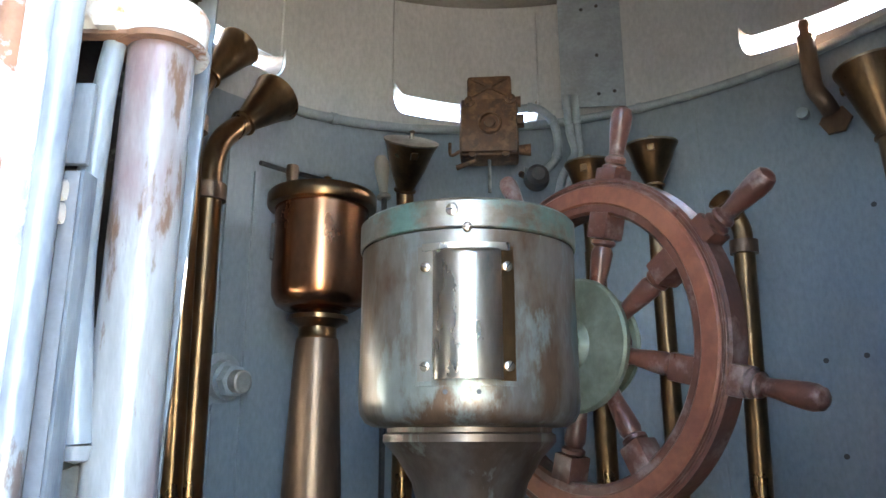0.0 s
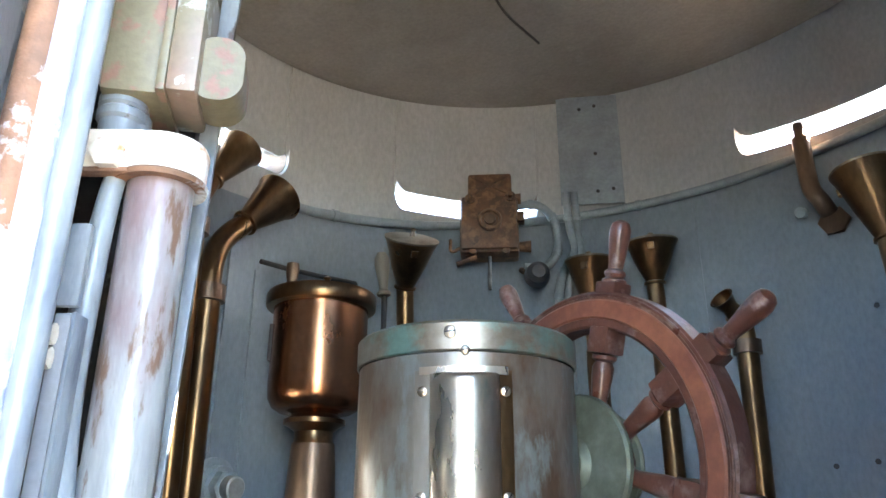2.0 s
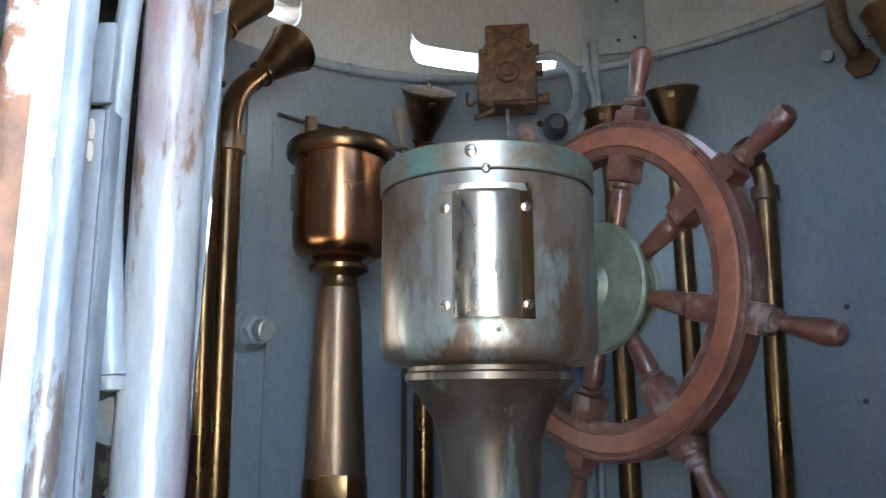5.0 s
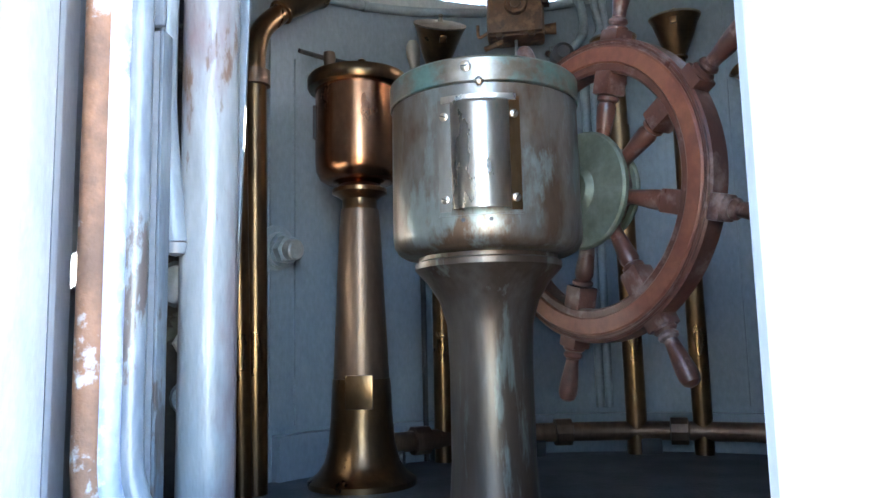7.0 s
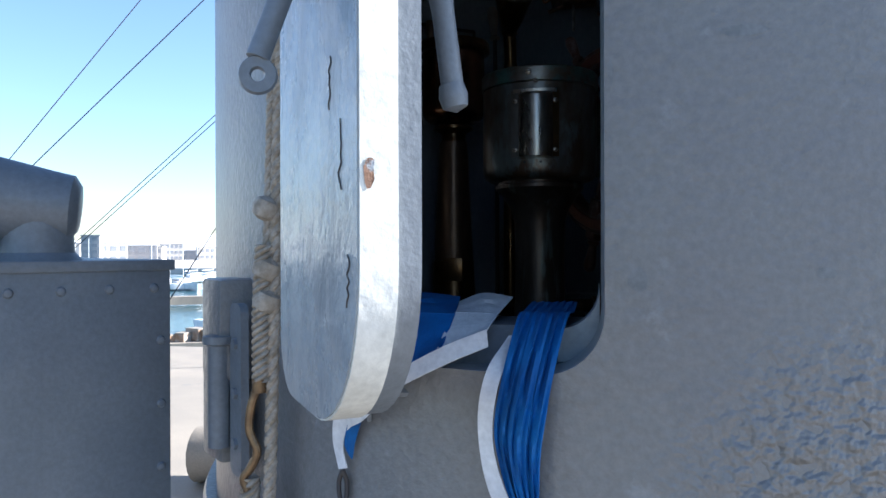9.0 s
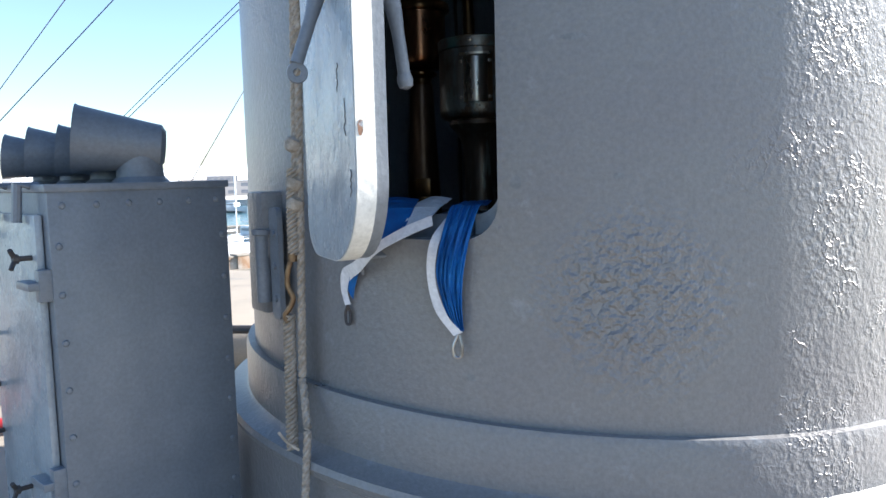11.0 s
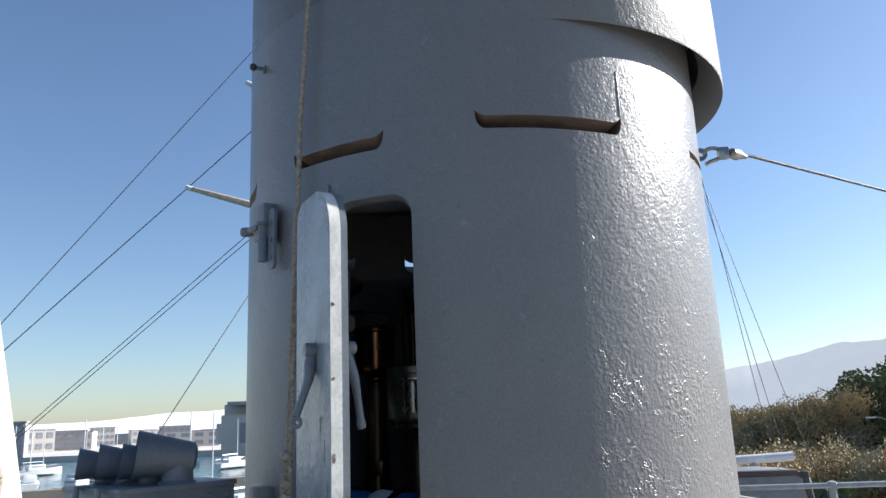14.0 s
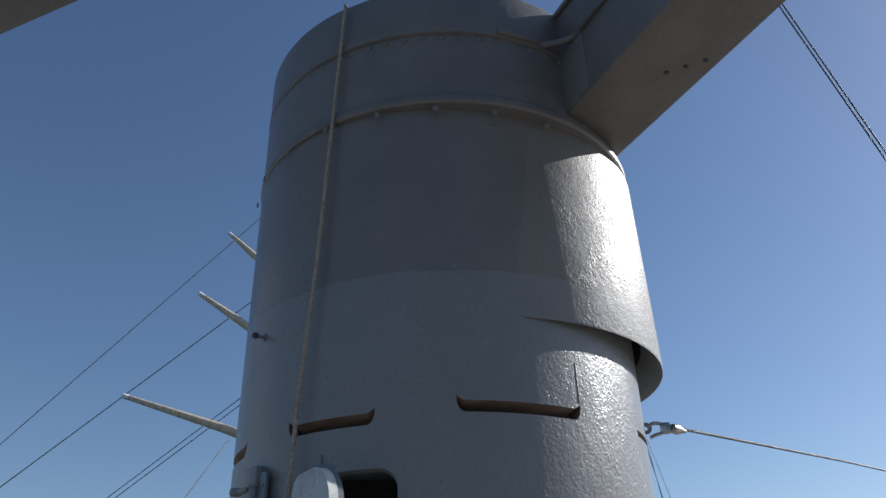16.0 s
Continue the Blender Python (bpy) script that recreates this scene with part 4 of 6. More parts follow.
conduit(curve_pts([(0.615, 3.29, 3.30), (0.625, 3.29, 3.12), (0.645, 3.29, 3.00), (0.58, 3.29, 2.88), (0.555, 3.29, 2.72), (0.56, 3.29, 2.4), (0.56, 3.29, 1.2)], 8), 0.020, "grey painted conduit dropping down the wall")
conduit(curve_pts([(0.655, 3.285, 3.30), (0.66, 3.285, 3.12), (0.668, 3.285, 2.97), (0.615, 3.285, 2.86), (0.60, 3.285, 2.70), (0.60, 3.285, 2.4), (0.60, 3.285, 1.2)], 8), 0.018, "second grey conduit beside the first")

# flat cover plate on the upper wall with four screws
cp = thing("cover_plate", "flat grey painted cover plate on the upper wall", "panel", m=Matrix.Translation((0.74, 3.275, 3.535)) @ Matrix.Rotation(radians(-8), 4, "Z"))
part("plate", box((0.30, 0.012, 0.60), (0, 0, 0), 0.003), M_COND, cp)
part("side_flange", box((0.012, 0.06, 0.60), (0.15, 0.03, 0), 0.002), M_COND, cp)
for x, z in ((-0.035, 0.225), (0.04, 0.24), (0.03, -0.03), (0.03, -0.235), (0.105, -0.225)):
    part("screw_hole", lathe([(0.0, 0.0), (0.009, 0.0), (0.009, 0.003), (0.0, 0.003)], 10, Matrix.Translation((x, -0.006, z)) @ Matrix.Rotation(radians(90), 4, "X"), closed=False), M_DARK, cp)

# upright seam straps of the lining
for p, z0, z1, w in ((-124.6, 1.2, 2.85, 3.0), (155.6, 1.2, 3.19, 1.5), (-128.2, 1.2, 2.70, 0.8), (-131.3, 3.24, 3.72, 0.25), (-152.0, 3.27, 3.75, 0.25), (-178.6, 3.28, 3.78, 0.25)):
    bm = sector(p - w / 2, p + w / 2, RI - 0.012, RI + 0.001, z0, z1, step=0.5, c=IC)
    tagged(part("trim_strap", bm, M_IN), "upright painted steel strap on the lining", "trim", kind="structure")

# hanging tools on a dark rail
rail = thing("tool_rail", "thin dark iron rail with wooden grips hung on it", "rail", at=(-0.69, 2.68, 2.72))
o = Vector((-0.69, 2.68, 2.72))
part("bar", tube([Vector(q) - o for q in ((-0.69, 2.68, 2.72), (-0.62, 2.78, 2.728), (-0.50, 2.90, 2.735), (-0.36, 3.02, 2.742))], 0.010, 8), M_DARK, rail)
part("bar_end", tube([Vector(q) - o for q in ((-0.36, 3.02, 2.742), (-0.355, 3.03, 2.64))], 0.008, 8), M_DARK, rail)
part("grip", lathe([(0.0, 0.0), (0.018, 0.005), (0.020, 0.05), (0.027, 0.10), (0.024, 0.125), (0.0, 0.135)], 14, Matrix.Translation(Vector((-0.585, 2.78, 2.62)) - o), closed=False), M_BRONZE, rail)
tg = thing("hand_tool", "worn grey wooden tool handle standing against the wall", "tool", at=(-0.24, 3.07, 2.70))
M_GREYWOOD = mat("worn_grey_wood", (0.30, 0.27, 0.23), (0.22, 0.19, 0.16), 0.6, scale=14, stretch=(1, 1, 0.2))
part("grip", lathe([(0.0, 0.0), (0.030, 0.004), (0.032, 0.015), (0.018, 0.03), (0.022, 0.07), (0.033, 0.14), (0.032, 0.175), (0.02, 0.20), (0.0, 0.205)], 16, Matrix.Rotation(radians(-5), 4, "Y"), closed=False), M_GREYWOOD, tg)
part("rod", tube([(0, 0, 0.002), (0.01, 0.01, -1.0), (0.01, 0.02, -1.7)], 0.012, 8), M_DARK, tg)
# threaded bung with a cap
bg_ = thing("wall_bung", "grey painted screw bung with a bare metal cap", "bung", m=along(at(-124.2, RI - 0.005, 1.89, IC), at(-124.2, RI - 0.3, 1.86, IC)))
part("flange", lathe([(0.0, 0.0), (0.095, 0.0), (0.095, 0.012), (0.07, 0.02), (0.068, 0.05), (0.0, 0.05)], 28, closed=False), M_COND, bg_)
part("nut", lathe([(0.055, 0.05), (0.058, 0.055), (0.058, 0.085), (0.05, 0.09), (0.0, 0.09)], 6, closed=False), M_COND, bg_)
part("cap", lathe([(0.040, 0.09), (0.040, 0.125), (0.034, 0.13), (0.0, 0.13)], 20, closed=False), mat("dull_pale_metal", (0.45, 0.44, 0.41), (0.35, 0.33, 0.31), 0.45, 0.5), bg_)
# small dark plug holes in the lining
for p, z in ((130.8, 2.59), (139.9, 1.99), (134.5, 2.0), (138.8, 1.62)):
    m = along(at(p, RI + 0.002, z, IC), at(p, RI - 0.5, z, IC))
    tagged(part("trim_hole", lathe([(0.011, 0.0), (0.011, 0.004), (0.0, 0.004)], 10, m, closed=False), M_DARK), "small dark plug hole in the lining", "trim", kind="structure")
m = along(at(138.4, RI - 0.002, 3.04, IC), at(138.4, RI - 0.5, 3.0, IC))
kn = thing("wall_cleat", "small grey painted round cleat on the wall", "cleat", m=m)
part("knob", lathe([(0.02, 0.0), (0.016, 0.02), (0.026, 0.03), (0.024, 0.05), (0.0, 0.055)], 16, closed=False), M_COND, kn)
# curved seam and holes in the ceiling
tagged(part("trim_ceiling_seam", tube(curve_pts([(0.10, 2.10, 3.762), (0.144, 2.255, 3.766), (0.266, 2.534, 3.780), (0.44, 2.776, 3.801)], 6), 0.006, 6), M_DARK), "dark curved seam in the ceiling plate", "trim", kind="structure")

# ---- inside: sunlit pipework beside the doorway ----
clu = thing("pipe_cluster", "tall pale chipped pipe with a rusty bracket", "pipe", at=(-0.384, 0.88, FLOOR))
part("pipe", tube([(0, 0, 0), (0.0, 0, 0.6), (0.0, 0.0, 1.2)], 0.044, 28), M_BIGPIPE, clu)
M_CLAMP = mat("rust_stained_white_paint", (0.58, 0.58, 0.54), (0.46, 0.42, 0.36), 0.5, scale=6, third=(0.36, 0.17, 0.06), third_mix=(0.53, 0.60), third_scale=9, bump=0.002)
br = part("bracket", lathe([(0.046, 0.0), (0.058, 0.004), (0.060, 0.05), (0.056, 0.058), (0.046, 0.06)], 32, Matrix.Translation((0, 0, 1.19)), closed=False), M_CLAMP, clu, "rust-stained white bracket")
part("bracket_arm", box((0.13, 0.014, 0.058), (-0.075, -0.048, 1.222), 0.005), M_CLAMP, br)
part("rusty_lip", lathe([(0.045, -0.004), (0.061, -0.005), (0.063, 0.001), (0.060, 0.005), (0.045, 0.004)], 32, Matrix.Translation((0, 0, 1.19)), closed=False), M_RUST, br, "rusty lower lip")
part("rusty_seam", box((0.13, 0.020, 0.007), (-0.075, -0.047, 1.190), 0.002), M_RUST, br)
part("bolt", lathe([(0.024, 0.0), (0.024, 0.016), (0.012, 0.018), (0.0, 0.022)], 6, Matrix.Translation((-0.050, -0.054, 1.212)) @ Matrix.Rotation(radians(90), 4, "X"), closed=False), M_CLAMP, br)
part("upper_stub", lathe([(0.029, 1.245), (0.029, 1.285), (0.034, 1.29), (0.034, 1.302), (0.030, 1.306), (0.034, 1.310), (0.034, 1.325), (0.029, 1.33), (0.030, 1.36)], 24, Matrix.Translation((-0.070, 0.0, 0))), M_PIPE, clu)
vb = thing("valve_box", "olive and pink chipped cast valve box", "valve box", m=Matrix.Translation((-0.425, 0.90, 2.435)) @ Matrix.Rotation(radians(10), 4, "Z"))
M_VALVE = mat("olive_chipped_paint", (0.115, 0.108, 0.068), (0.145, 0.135, 0.092), 0.45, scale=5, third=(0.18, 0.105, 0.08), third_mix=(0.52, 0.56), third_scale=12, bump=0.0015)
part("body", box((0.09, 0.12, 0.235), (-0.015, 0, 0.0), 0.012), M_VALVE, vb)
part("cover", box((0.042, 0.125, 0.225), (0.052, -0.012, -0.005), 0.008), mat("pink_chipped_paint", (0.19, 0.135, 0.11), (0.15, 0.14, 0.10), 0.45, scale=6, third=(0.30, 0.32, 0.30), third_mix=(0.55, 0.58), third_scale=14), vb)
part("edge_rib", box((0.012, 0.14, 0.24), (0.026, -0.01, -0.002), 0.003), M_VALVE, vb)
ns = rounded_prism(0.075, 0.105, 0.08, 0.034)
bmesh.ops.translate(ns, vec=(0.095, -0.01, -0.06), verts=ns.verts)
part("nose", ns, M_VALVE, vb)
part("gland", lathe([(0.03, -0.16), (0.036, -0.155), (0.036, -0.13), (0.03, -0.125), (0.03, -0.11)], 20, Matrix.Translation((-0.03, 0, 0))), M_PIPE, vb)
part("pipe_up", tube([(-0.02, 0, 0.11), (-0.02, 0, 0.5), (-0.03, 0.05, 1.0)], 0.035, 16), M_PIPE, vb)
sl = thing("flat_upright", "flat pale painted upright strip beside the pipe", "strip", at=(-0.405, 0.98, FLOOR))
part("strip", box((0.030, 0.010, 1.75), (0.0, 0.0, 0.875), 0.003, m=Matrix.Rotation(radians(1.9), 4, "Y")), M_PIPE, sl)
part("foot", box((0.07, 0.05, 0.012), (0.0, 0.0, 0.006), 0.003), M_PIPE, sl)

hs = thing("rubber_hose", "white painted flexible hose hanging beside the doorway", "hose", at=(-0.43, 0.83, 1.67))
o = Vector((-0.43, 0.83, 1.67))
part("hose", tube([Vector(q) - o for q in curve_pts([(-0.43, 0.86, 2.26), (-0.440, 0.85, 2.14), (-0.446, 0.85, 1.99), (-0.447, 0.85, 1.873), (-0.438, 0.85, 1.778), (-0.422, 0.845, 1.67)], 8)], 0.0, 14, radii=[0.013 + 0.007 * min(1, i / 25) for i in range(41)]), M_PIPE, hs)
part("end", lathe([(0.021, 0.0), (0.017, -0.016), (0.0, -0.02)], 14, Matrix.Translation((0.008, 0.015, 0)), closed=False), M_PIPE, hs)

fr = thing("inner_door_frame", "chipped blue-white door frame with a rusty edge", "door frame", at=(-0.44, 0.60, FLOOR), kind="structure")
o = Vector((-0.44, 0.60, FLOOR))


def frame_path(x, y, z0, r):
    """Down the hinge side and round the lower corner."""
    pts = [(x, y, 3.25), (x, y, 2.4), (x, y, 1.9), (x, y, z0 + r)]
    pts += [(x + r - r * math.cos(radians(a)), y, z0 + r - r * math.sin(radians(a))) for a in range(10, 91, 10)]
    return [Vector(p) - o for p in pts + [(x + r + 0.3, y, z0)]]


M_CHIP = mat("blue_paint_chipped", (0.30, 0.36, 0.50), (0.20, 0.24, 0.36), 0.5, scale=10, third=(0.40, 0.44, 0.47), third_mix=(0.48, 0.52), third_scale=11, bump=0.004, bump_scale=30)
part("rust_edge", tube(frame_path(-0.420, 0.60, 1.20, 0.18), 0.018, 12), M_RUST, fr, "rusty brown frame edge")
part("chipped_bead", tube(frame_path(-0.403, 0.610, 1.215, 0.17), 0.017, 12), M_CHIP, fr, "chipped blue paint bead")
part("white_bead", tube(frame_path(-0.384, 0.630, 1.235, 0.155), 0.017, 14), M_PIPE, fr)
part("splay_plate", box((0.012, 0.40, 2.1), (0, 0, 0), 0.003, m=Matrix.Translation(Vector((-0.385, 0.42, 2.1)) - o) @ Matrix.Rotation(radians(21), 4, "Z")), M_SMOOTH, fr)
gp = part("guard_plate", box((0.048, 0.012, 0.105), (-0.006, 0.190, 1.045), 0.004), M_PIPE, fr, "pale painted guard plate with bolts")
for z in (0.93, 0.958):
    part("bolt", lathe([(0.008, 0.0), (0.008, 0.03), (0.013, 0.03), (0.013, 0.046), (0.0, 0.048)], 6, Matrix.Translation((-0.045, 0.180, z)) @ Matrix.Rotation(radians(90), 4, "Y"), closed=False), M_CLAMP, gp)
ch = part("channel", box((0.020, 0.03, 1.05), (0.003, 0.20, 0.46), 0.004), M_SMOOTH, fr)
# near-black sheet puts the shade of the gap behind the channel into colour
part("channel_back", box((0.10, 0.012, 1.18), (-0.060, 0.262, 0.52), 0.002), M_GRIMESHADE, ch)
part("channel_edge", box((0.005, 0.034, 1.05), (0.017, 0.199, 0.46), 0.002), M_PIPE, ch)

# small dirty fittings low down behind the hose
for i, (x, y, z, r_) in enumerate(((-0.47, 0.98, 1.62, 0.040), (-0.455, 1.0, 1.52, 0.032), (-0.49, 1.02, 1.74, 0.028), (-0.475, 1.02, 1.82, 0.024), (-0.46, 1.0, 1.43, 0.03))):
    f = thing("pipe_union", "grimy pale painted pipe union nut", "pipe fitting", m=along((x, y, z), (x + 0.3, y - 0.9, z + 0.1 * (i % 3 - 1))), group="pipe unions")
    part("nut", lathe([(r_, -0.04), (r_, 0.02), (r_ * 0.8, 0.03), (r_ * 0.8, 0.05), (0.0, 0.055)], 6 if i % 2 else 14, closed=False), M_CLAMP if i % 2 else M_PIPE, f)
    part("stub", tube([(0, 0, -0.04), (0, 0, -0.14)], r_ * 0.6, 10), M_PIPE, f)
# plate coloured dark for the shade behind the hose, with some grime
man = thing("manifold_plate", "upright manifold plate carrying pipe unions, dark with grime and painted shade", "manifold", at=(-0.56, 1.12, FLOOR))
part("plate", box((0.26, 0.03, 1.5), (0, 0, 0.75), 0.004), M_GRIMESHADE, man)
wheel_valve = part("valve_wheel", lathe([(0.022, -0.006), (0.030, -0.006), (0.034, 0.0), (0.030, 0.006), (0.022, 0.006), (0.022, -0.006)], 24, Matrix.Translation((0.115, -0.12, 0.185)) @ Matrix.Rotation(radians(70), 4, "X") @ Matrix.Rotation(radians(25), 4, "Y"), closed=False), M_CLAMP, man, "small pale valve hand wheel")
part("valve_stem", tube([(0.115, -0.02, 0.20), (0.115, -0.12, 0.185), (0.10, -0.17, 0.14)], 0.009, 10), M_PIPE, wheel_valve)

# ---- outside: hinges, rope, flag ----
for nm, z0, z1 in (("upper", 2.72, 3.16), ("lower", 0.86, 1.38)):
    a0 = at(-46.5, RO + 0.01, (z0 + z1) / 2)
    h = thing("door_hinge", "heavy grey painted %s hinge of the door" % nm, "hinge", m=Matrix.Translation(a0) @ Matrix.Rotation(radians(-46.5), 4, "Z"), group="door hinges")
    H = z1 - z0
    part("block", box((0.16, 0.11, H * 0.55), (-0.05, -0.03, H * 0.20), 0.018), M_OUT, h)
    part("pin", lathe([(0.0, -H * 0.42), (0.032, -H * 0.42), (0.032, H * 0.12), (0.045, H * 0.13), (0.045, H * 0.17), (0.0, H * 0.18)], 18, Matrix.Translation((0.0, -0.075, 0)), closed=False), M_SMOOTH, h)
    plate = rounded_prism(0.085, H * 0.9, 0.022, 0.03)
    bmesh.ops.transform(plate, matrix=Matrix.Translation((0.075, -0.045, -H * 0.10)), verts=plate.verts)
    part("strap", plate, M_SMOOTH, h)
    for z_ in (-0.38, -0.12, 0.14):
        part("bolt", lathe([(0.016, 0.0), (0.015, 0.010), (0.0, 0.012)], 6, Matrix.Translation((0.08, -0.056, z_ * H)) @ Matrix.Rotation(radians(90), 4, "X"), closed=False), M_SMOOTH, h)
    if nm == "upper":
        part("stop_arm", box((0.15, 0.05, 0.035), (-0.11, -0.085, 0.052), 0.012), M_SMOOTH, h)
        part("stop_eye", lathe([(0.014, -0.024), (0.040, -0.024), (0.046, -0.012), (0.046, 0.012), (0.040, 0.024), (0.014, 0.024), (0.014, -0.024)], 24, Matrix.Translation((-0.215, -0.085, 0.055)), closed=False), M_SMOOTH, h)
    else:
        part("lug", box((0.17, 0.09, 0.26), (-0.10, -0.02, -H * 0.28), 0.014), M_OUT, h)

stud = thing("eye_stud", "small dark iron eye stud on the tower wall", "stud", m=along(at(-53, RO, 4.2), at(-53, RO + 0.3, 4.2)))
part("stem", lathe([(0.03, 0.0), (0.03, 0.012), (0.014, 0.016), (0.014, 0.08), (0.0, 0.08)], 12, closed=False), M_SMOOTH, stud)
part("ball", lathe([(0.0, 0.06), (0.02, 0.066), (0.028, 0.085), (0.02, 0.105), (0.0, 0.11)], 12, closed=False), M_DARK, stud)


def laid_rope(points, r, pitch=0.10, strands=3, per=10):
    """Strands twisted round a line."""
    pts = [Vector(p) for p in points]
    seg = [(b - a).length for a, b in zip(pts, pts[1:])]
    total = sum(seg)
    n = int(total / pitch * per)
    bm = bmesh.new()

    def walk_at(s):
        for a, b, l in zip(pts, pts[1:], seg):
            if s <= l:
                return a.lerp(b, s / l), (b - a).normalized()
            s -= l
        return pts[-1], (pts[-1] - pts[-2]).normalized()

    rings = []
    m_ = 4 * strands
    for i in range(n + 1):
        p, d = walk_at(total * i / n)
        u = d.orthogonal().normalized() if abs(d.z) < 0.9 else d.cross(Vector((0, 1, 0))).normalized()
        w = d.cross(u)
        turn = 2 * math.pi * total * i / n / pitch
        ring_ = []
        for k in range(m_):
            a = 2 * math.pi * k / m_
            q = r * (0.74 + 0.30 * abs(math.cos(strands / 2 * a)))
            ring_.append(bm.verts.new(p + q * (math.cos(a + turn) * u + math.sin(a + turn) * w)))
        rings.append(ring_)
    for a, b in zip(rings, rings[1:]):
        for k in range(m_):
            bm.faces.new((a[k], a[(k + 1) % m_], b[(k + 1) % m_], b[k]))
    bm.faces.new(rings[0][::-1])
    bm.faces.new(rings[-1])
    return bm


ROPE = [(-0.305, 0.17, 7.27), (-0.43, 0.24, 4.58), (-0.505, 0.285, 3.58), (-0.560, 0.325, 1.9), (-0.575, 0.335, 1.5), (-0.600, 0.335, 0.62), (-0.555, 0.235, 0.444), (-0.563, 0.168, 0.096)]
rope = thing("halyard_rope", "weathered hemp halyard rope hanging down the tower", "rope", at=ROPE[-1])
o = Vector(ROPE[-1])
part("long_strand", laid_rope([Vector(p) - o for p in ROPE], 0.017), M_ROPE, rope)
part("second_strand", laid_rope([Vector(p) - o for p in ((-0.525, 0.27, 3.0), (-0.592, 0.34, 1.62), (-0.597, 0.335, 1.42), (-0.612, 0.34, 1.20))], 0.015), M_ROPE, rope)
part("splice", laid_rope([Vector(p) - o for p in ((-0.602, 0.325, 1.46), (-0.612, 0.33, 1.30), (-0.612, 0.33, 1.12))], 0.024, pitch=0.07, strands=4), M_ROPE, rope)
part("thick_tail", laid_rope([Vector(p) - o for p in ((-0.645, 0.335, 0.88), (-0.650, 0.335, 0.6), (-0.652, 0.325, 0.33))], 0.026, pitch=0.08, strands=4), M_ROPE, rope)
for z in (1.55, 1.40, 1.32):
    part("knot", lathe([(0.012, -0.03), (0.030, -0.02), (0.036, 0.0), (0.030, 0.02), (0.012, 0.03)], 12, Matrix.Translation(Vector((-0.598, 0.33, z)) - o) @ Matrix.Rotation(radians(25), 4, "Y")), M_ROPE, rope)
M_OLDBRASS = mat("old_brass_hook", (0.24, 0.16, 0.09), (0.15, 0.10, 0.06), 0.45, 0.8, scale=20)
hook = part("snap_hook", tube([Vector(p) - o for p in curve_pts([(-0.615, 0.325, 1.12), (-0.635, 0.32, 1.06), (-0.640, 0.32, 1.00), (-0.62, 0.32, 0.95), (-0.635, 0.32, 0.91), (-0.655, 0.32, 0.88), (-0.645, 0.32, 0.85)], 6)], 0.011, 10), M_OLDBRASS, rope, "old brass snap hook")
part("swivel", lathe([(0.0, -0.02), (0.018, -0.016), (0.018, 0.016), (0.0, 0.02)], 12, Matrix.Translation(Vector((-0.616, 0.325, 1.11)) - o), closed=False), M_OLDBRASS, hook)
part("end_knot", lathe([(0.014, -0.05), (0.034, -0.035), (0.042, 0.0), (0.034, 0.035), (0.014, 0.05)], 12, Matrix.Translation((0, 0, 0))), M_ROPE, rope)
for tail in (((0, 0, 0), (-0.035, -0.01, -0.08), (-0.075, -0.02, -0.25), (-0.09, -0.03, -0.49)), ((0, 0, 0), (0.04, -0.01, -0.09), (0.075, -0.03, -0.26), (0.13, -0.05, -0.49))):
    part("tail", laid_rope(curve_pts(tail, 5), 0.016), M_ROPE, rope)
part("loose_yarn", tube(curve_pts([(0.0, -0.02, 0.30), (-0.04, -0.03, 0.33), (-0.075, -0.03, 0.37)], 5), 0.006, 6), M_ROPE, rope)


def ribbon(a, b, n=14, m=5, ripple=0.006, thick=0.003):
    """Cloth between two edge lines, with soft folds."""
    A, B_ = curve_pts(a, n), curve_pts(b, n)
    k = min(len(A), len(B_))
    bm = bmesh.new()
    g = []
    for i in range(k):
        row = []
        for j in range(m + 1):
            p = A[i].lerp(B_[i], j / m)
            w = ripple * math.sin(j / m * math.pi) * math.sin(j * 2.1 + i * 0.13)
            row.append(bm.verts.new(p + Vector((0.15, -1, 0.25)) * (w + ripple * 0.6 * noise.noise(p * 14))))
        g.append(row)
    for r0, r1 in zip(g, g[1:]):
        for j in range(m):
            bm.faces.new((r0[j], r0[j + 1], r1[j + 1], r1[j]))
    bmesh.ops.recalc_face_normals(bm, faces=bm.faces)
    ret = bmesh.ops.solidify(bm, geom=list(bm.faces), thickness=thick)
    return bm


flag = thing("signal_flag", "blue and white signal flag draped over the door sill", "flag", at=(-0.1, 0.2, 1.25))
o = Vector((-0.1, 0.2, 1.25))


def rel(pts):
    return [Vector(p) - o for p in pts]


TOPZ = 1.295
for nm, M_, xs in (("blue_field", M_BLUE, (-0.335, -0.24, -0.13)), ("white_field", M_WHITE, (-0.14, -0.07, 0.005))):
    back = [(xs[0], 0.50, 1.31), (xs[1], 0.48, 1.335), (xs[2], 0.47, 1.325)]
    lip = [(xs[0] + 0.015, 0.285, 1.300), (xs[1] + 0.02, 0.275, 1.300), (xs[2] + 0.012 if xs[2] < 0 else -0.02, 0.265, 1.298)]
    low = [(-0.335, 0.17, 1.115), (-0.235, 0.135, 1.180), (-0.130, 0.140, 1.240)] if M_ is M_BLUE else [(-0.140, 0.140, 1.236), (-0.085, 0.145, 1.250), (-0.035, 0.155, 1.275)]
    cl = part(nm, ribbon(rel(back), rel(lip), m=8, ripple=0.010), M_, flag)
    part(nm + "_drop", ribbon(rel(lip), rel(low), m=6, ripple=0.006), M_, cl)
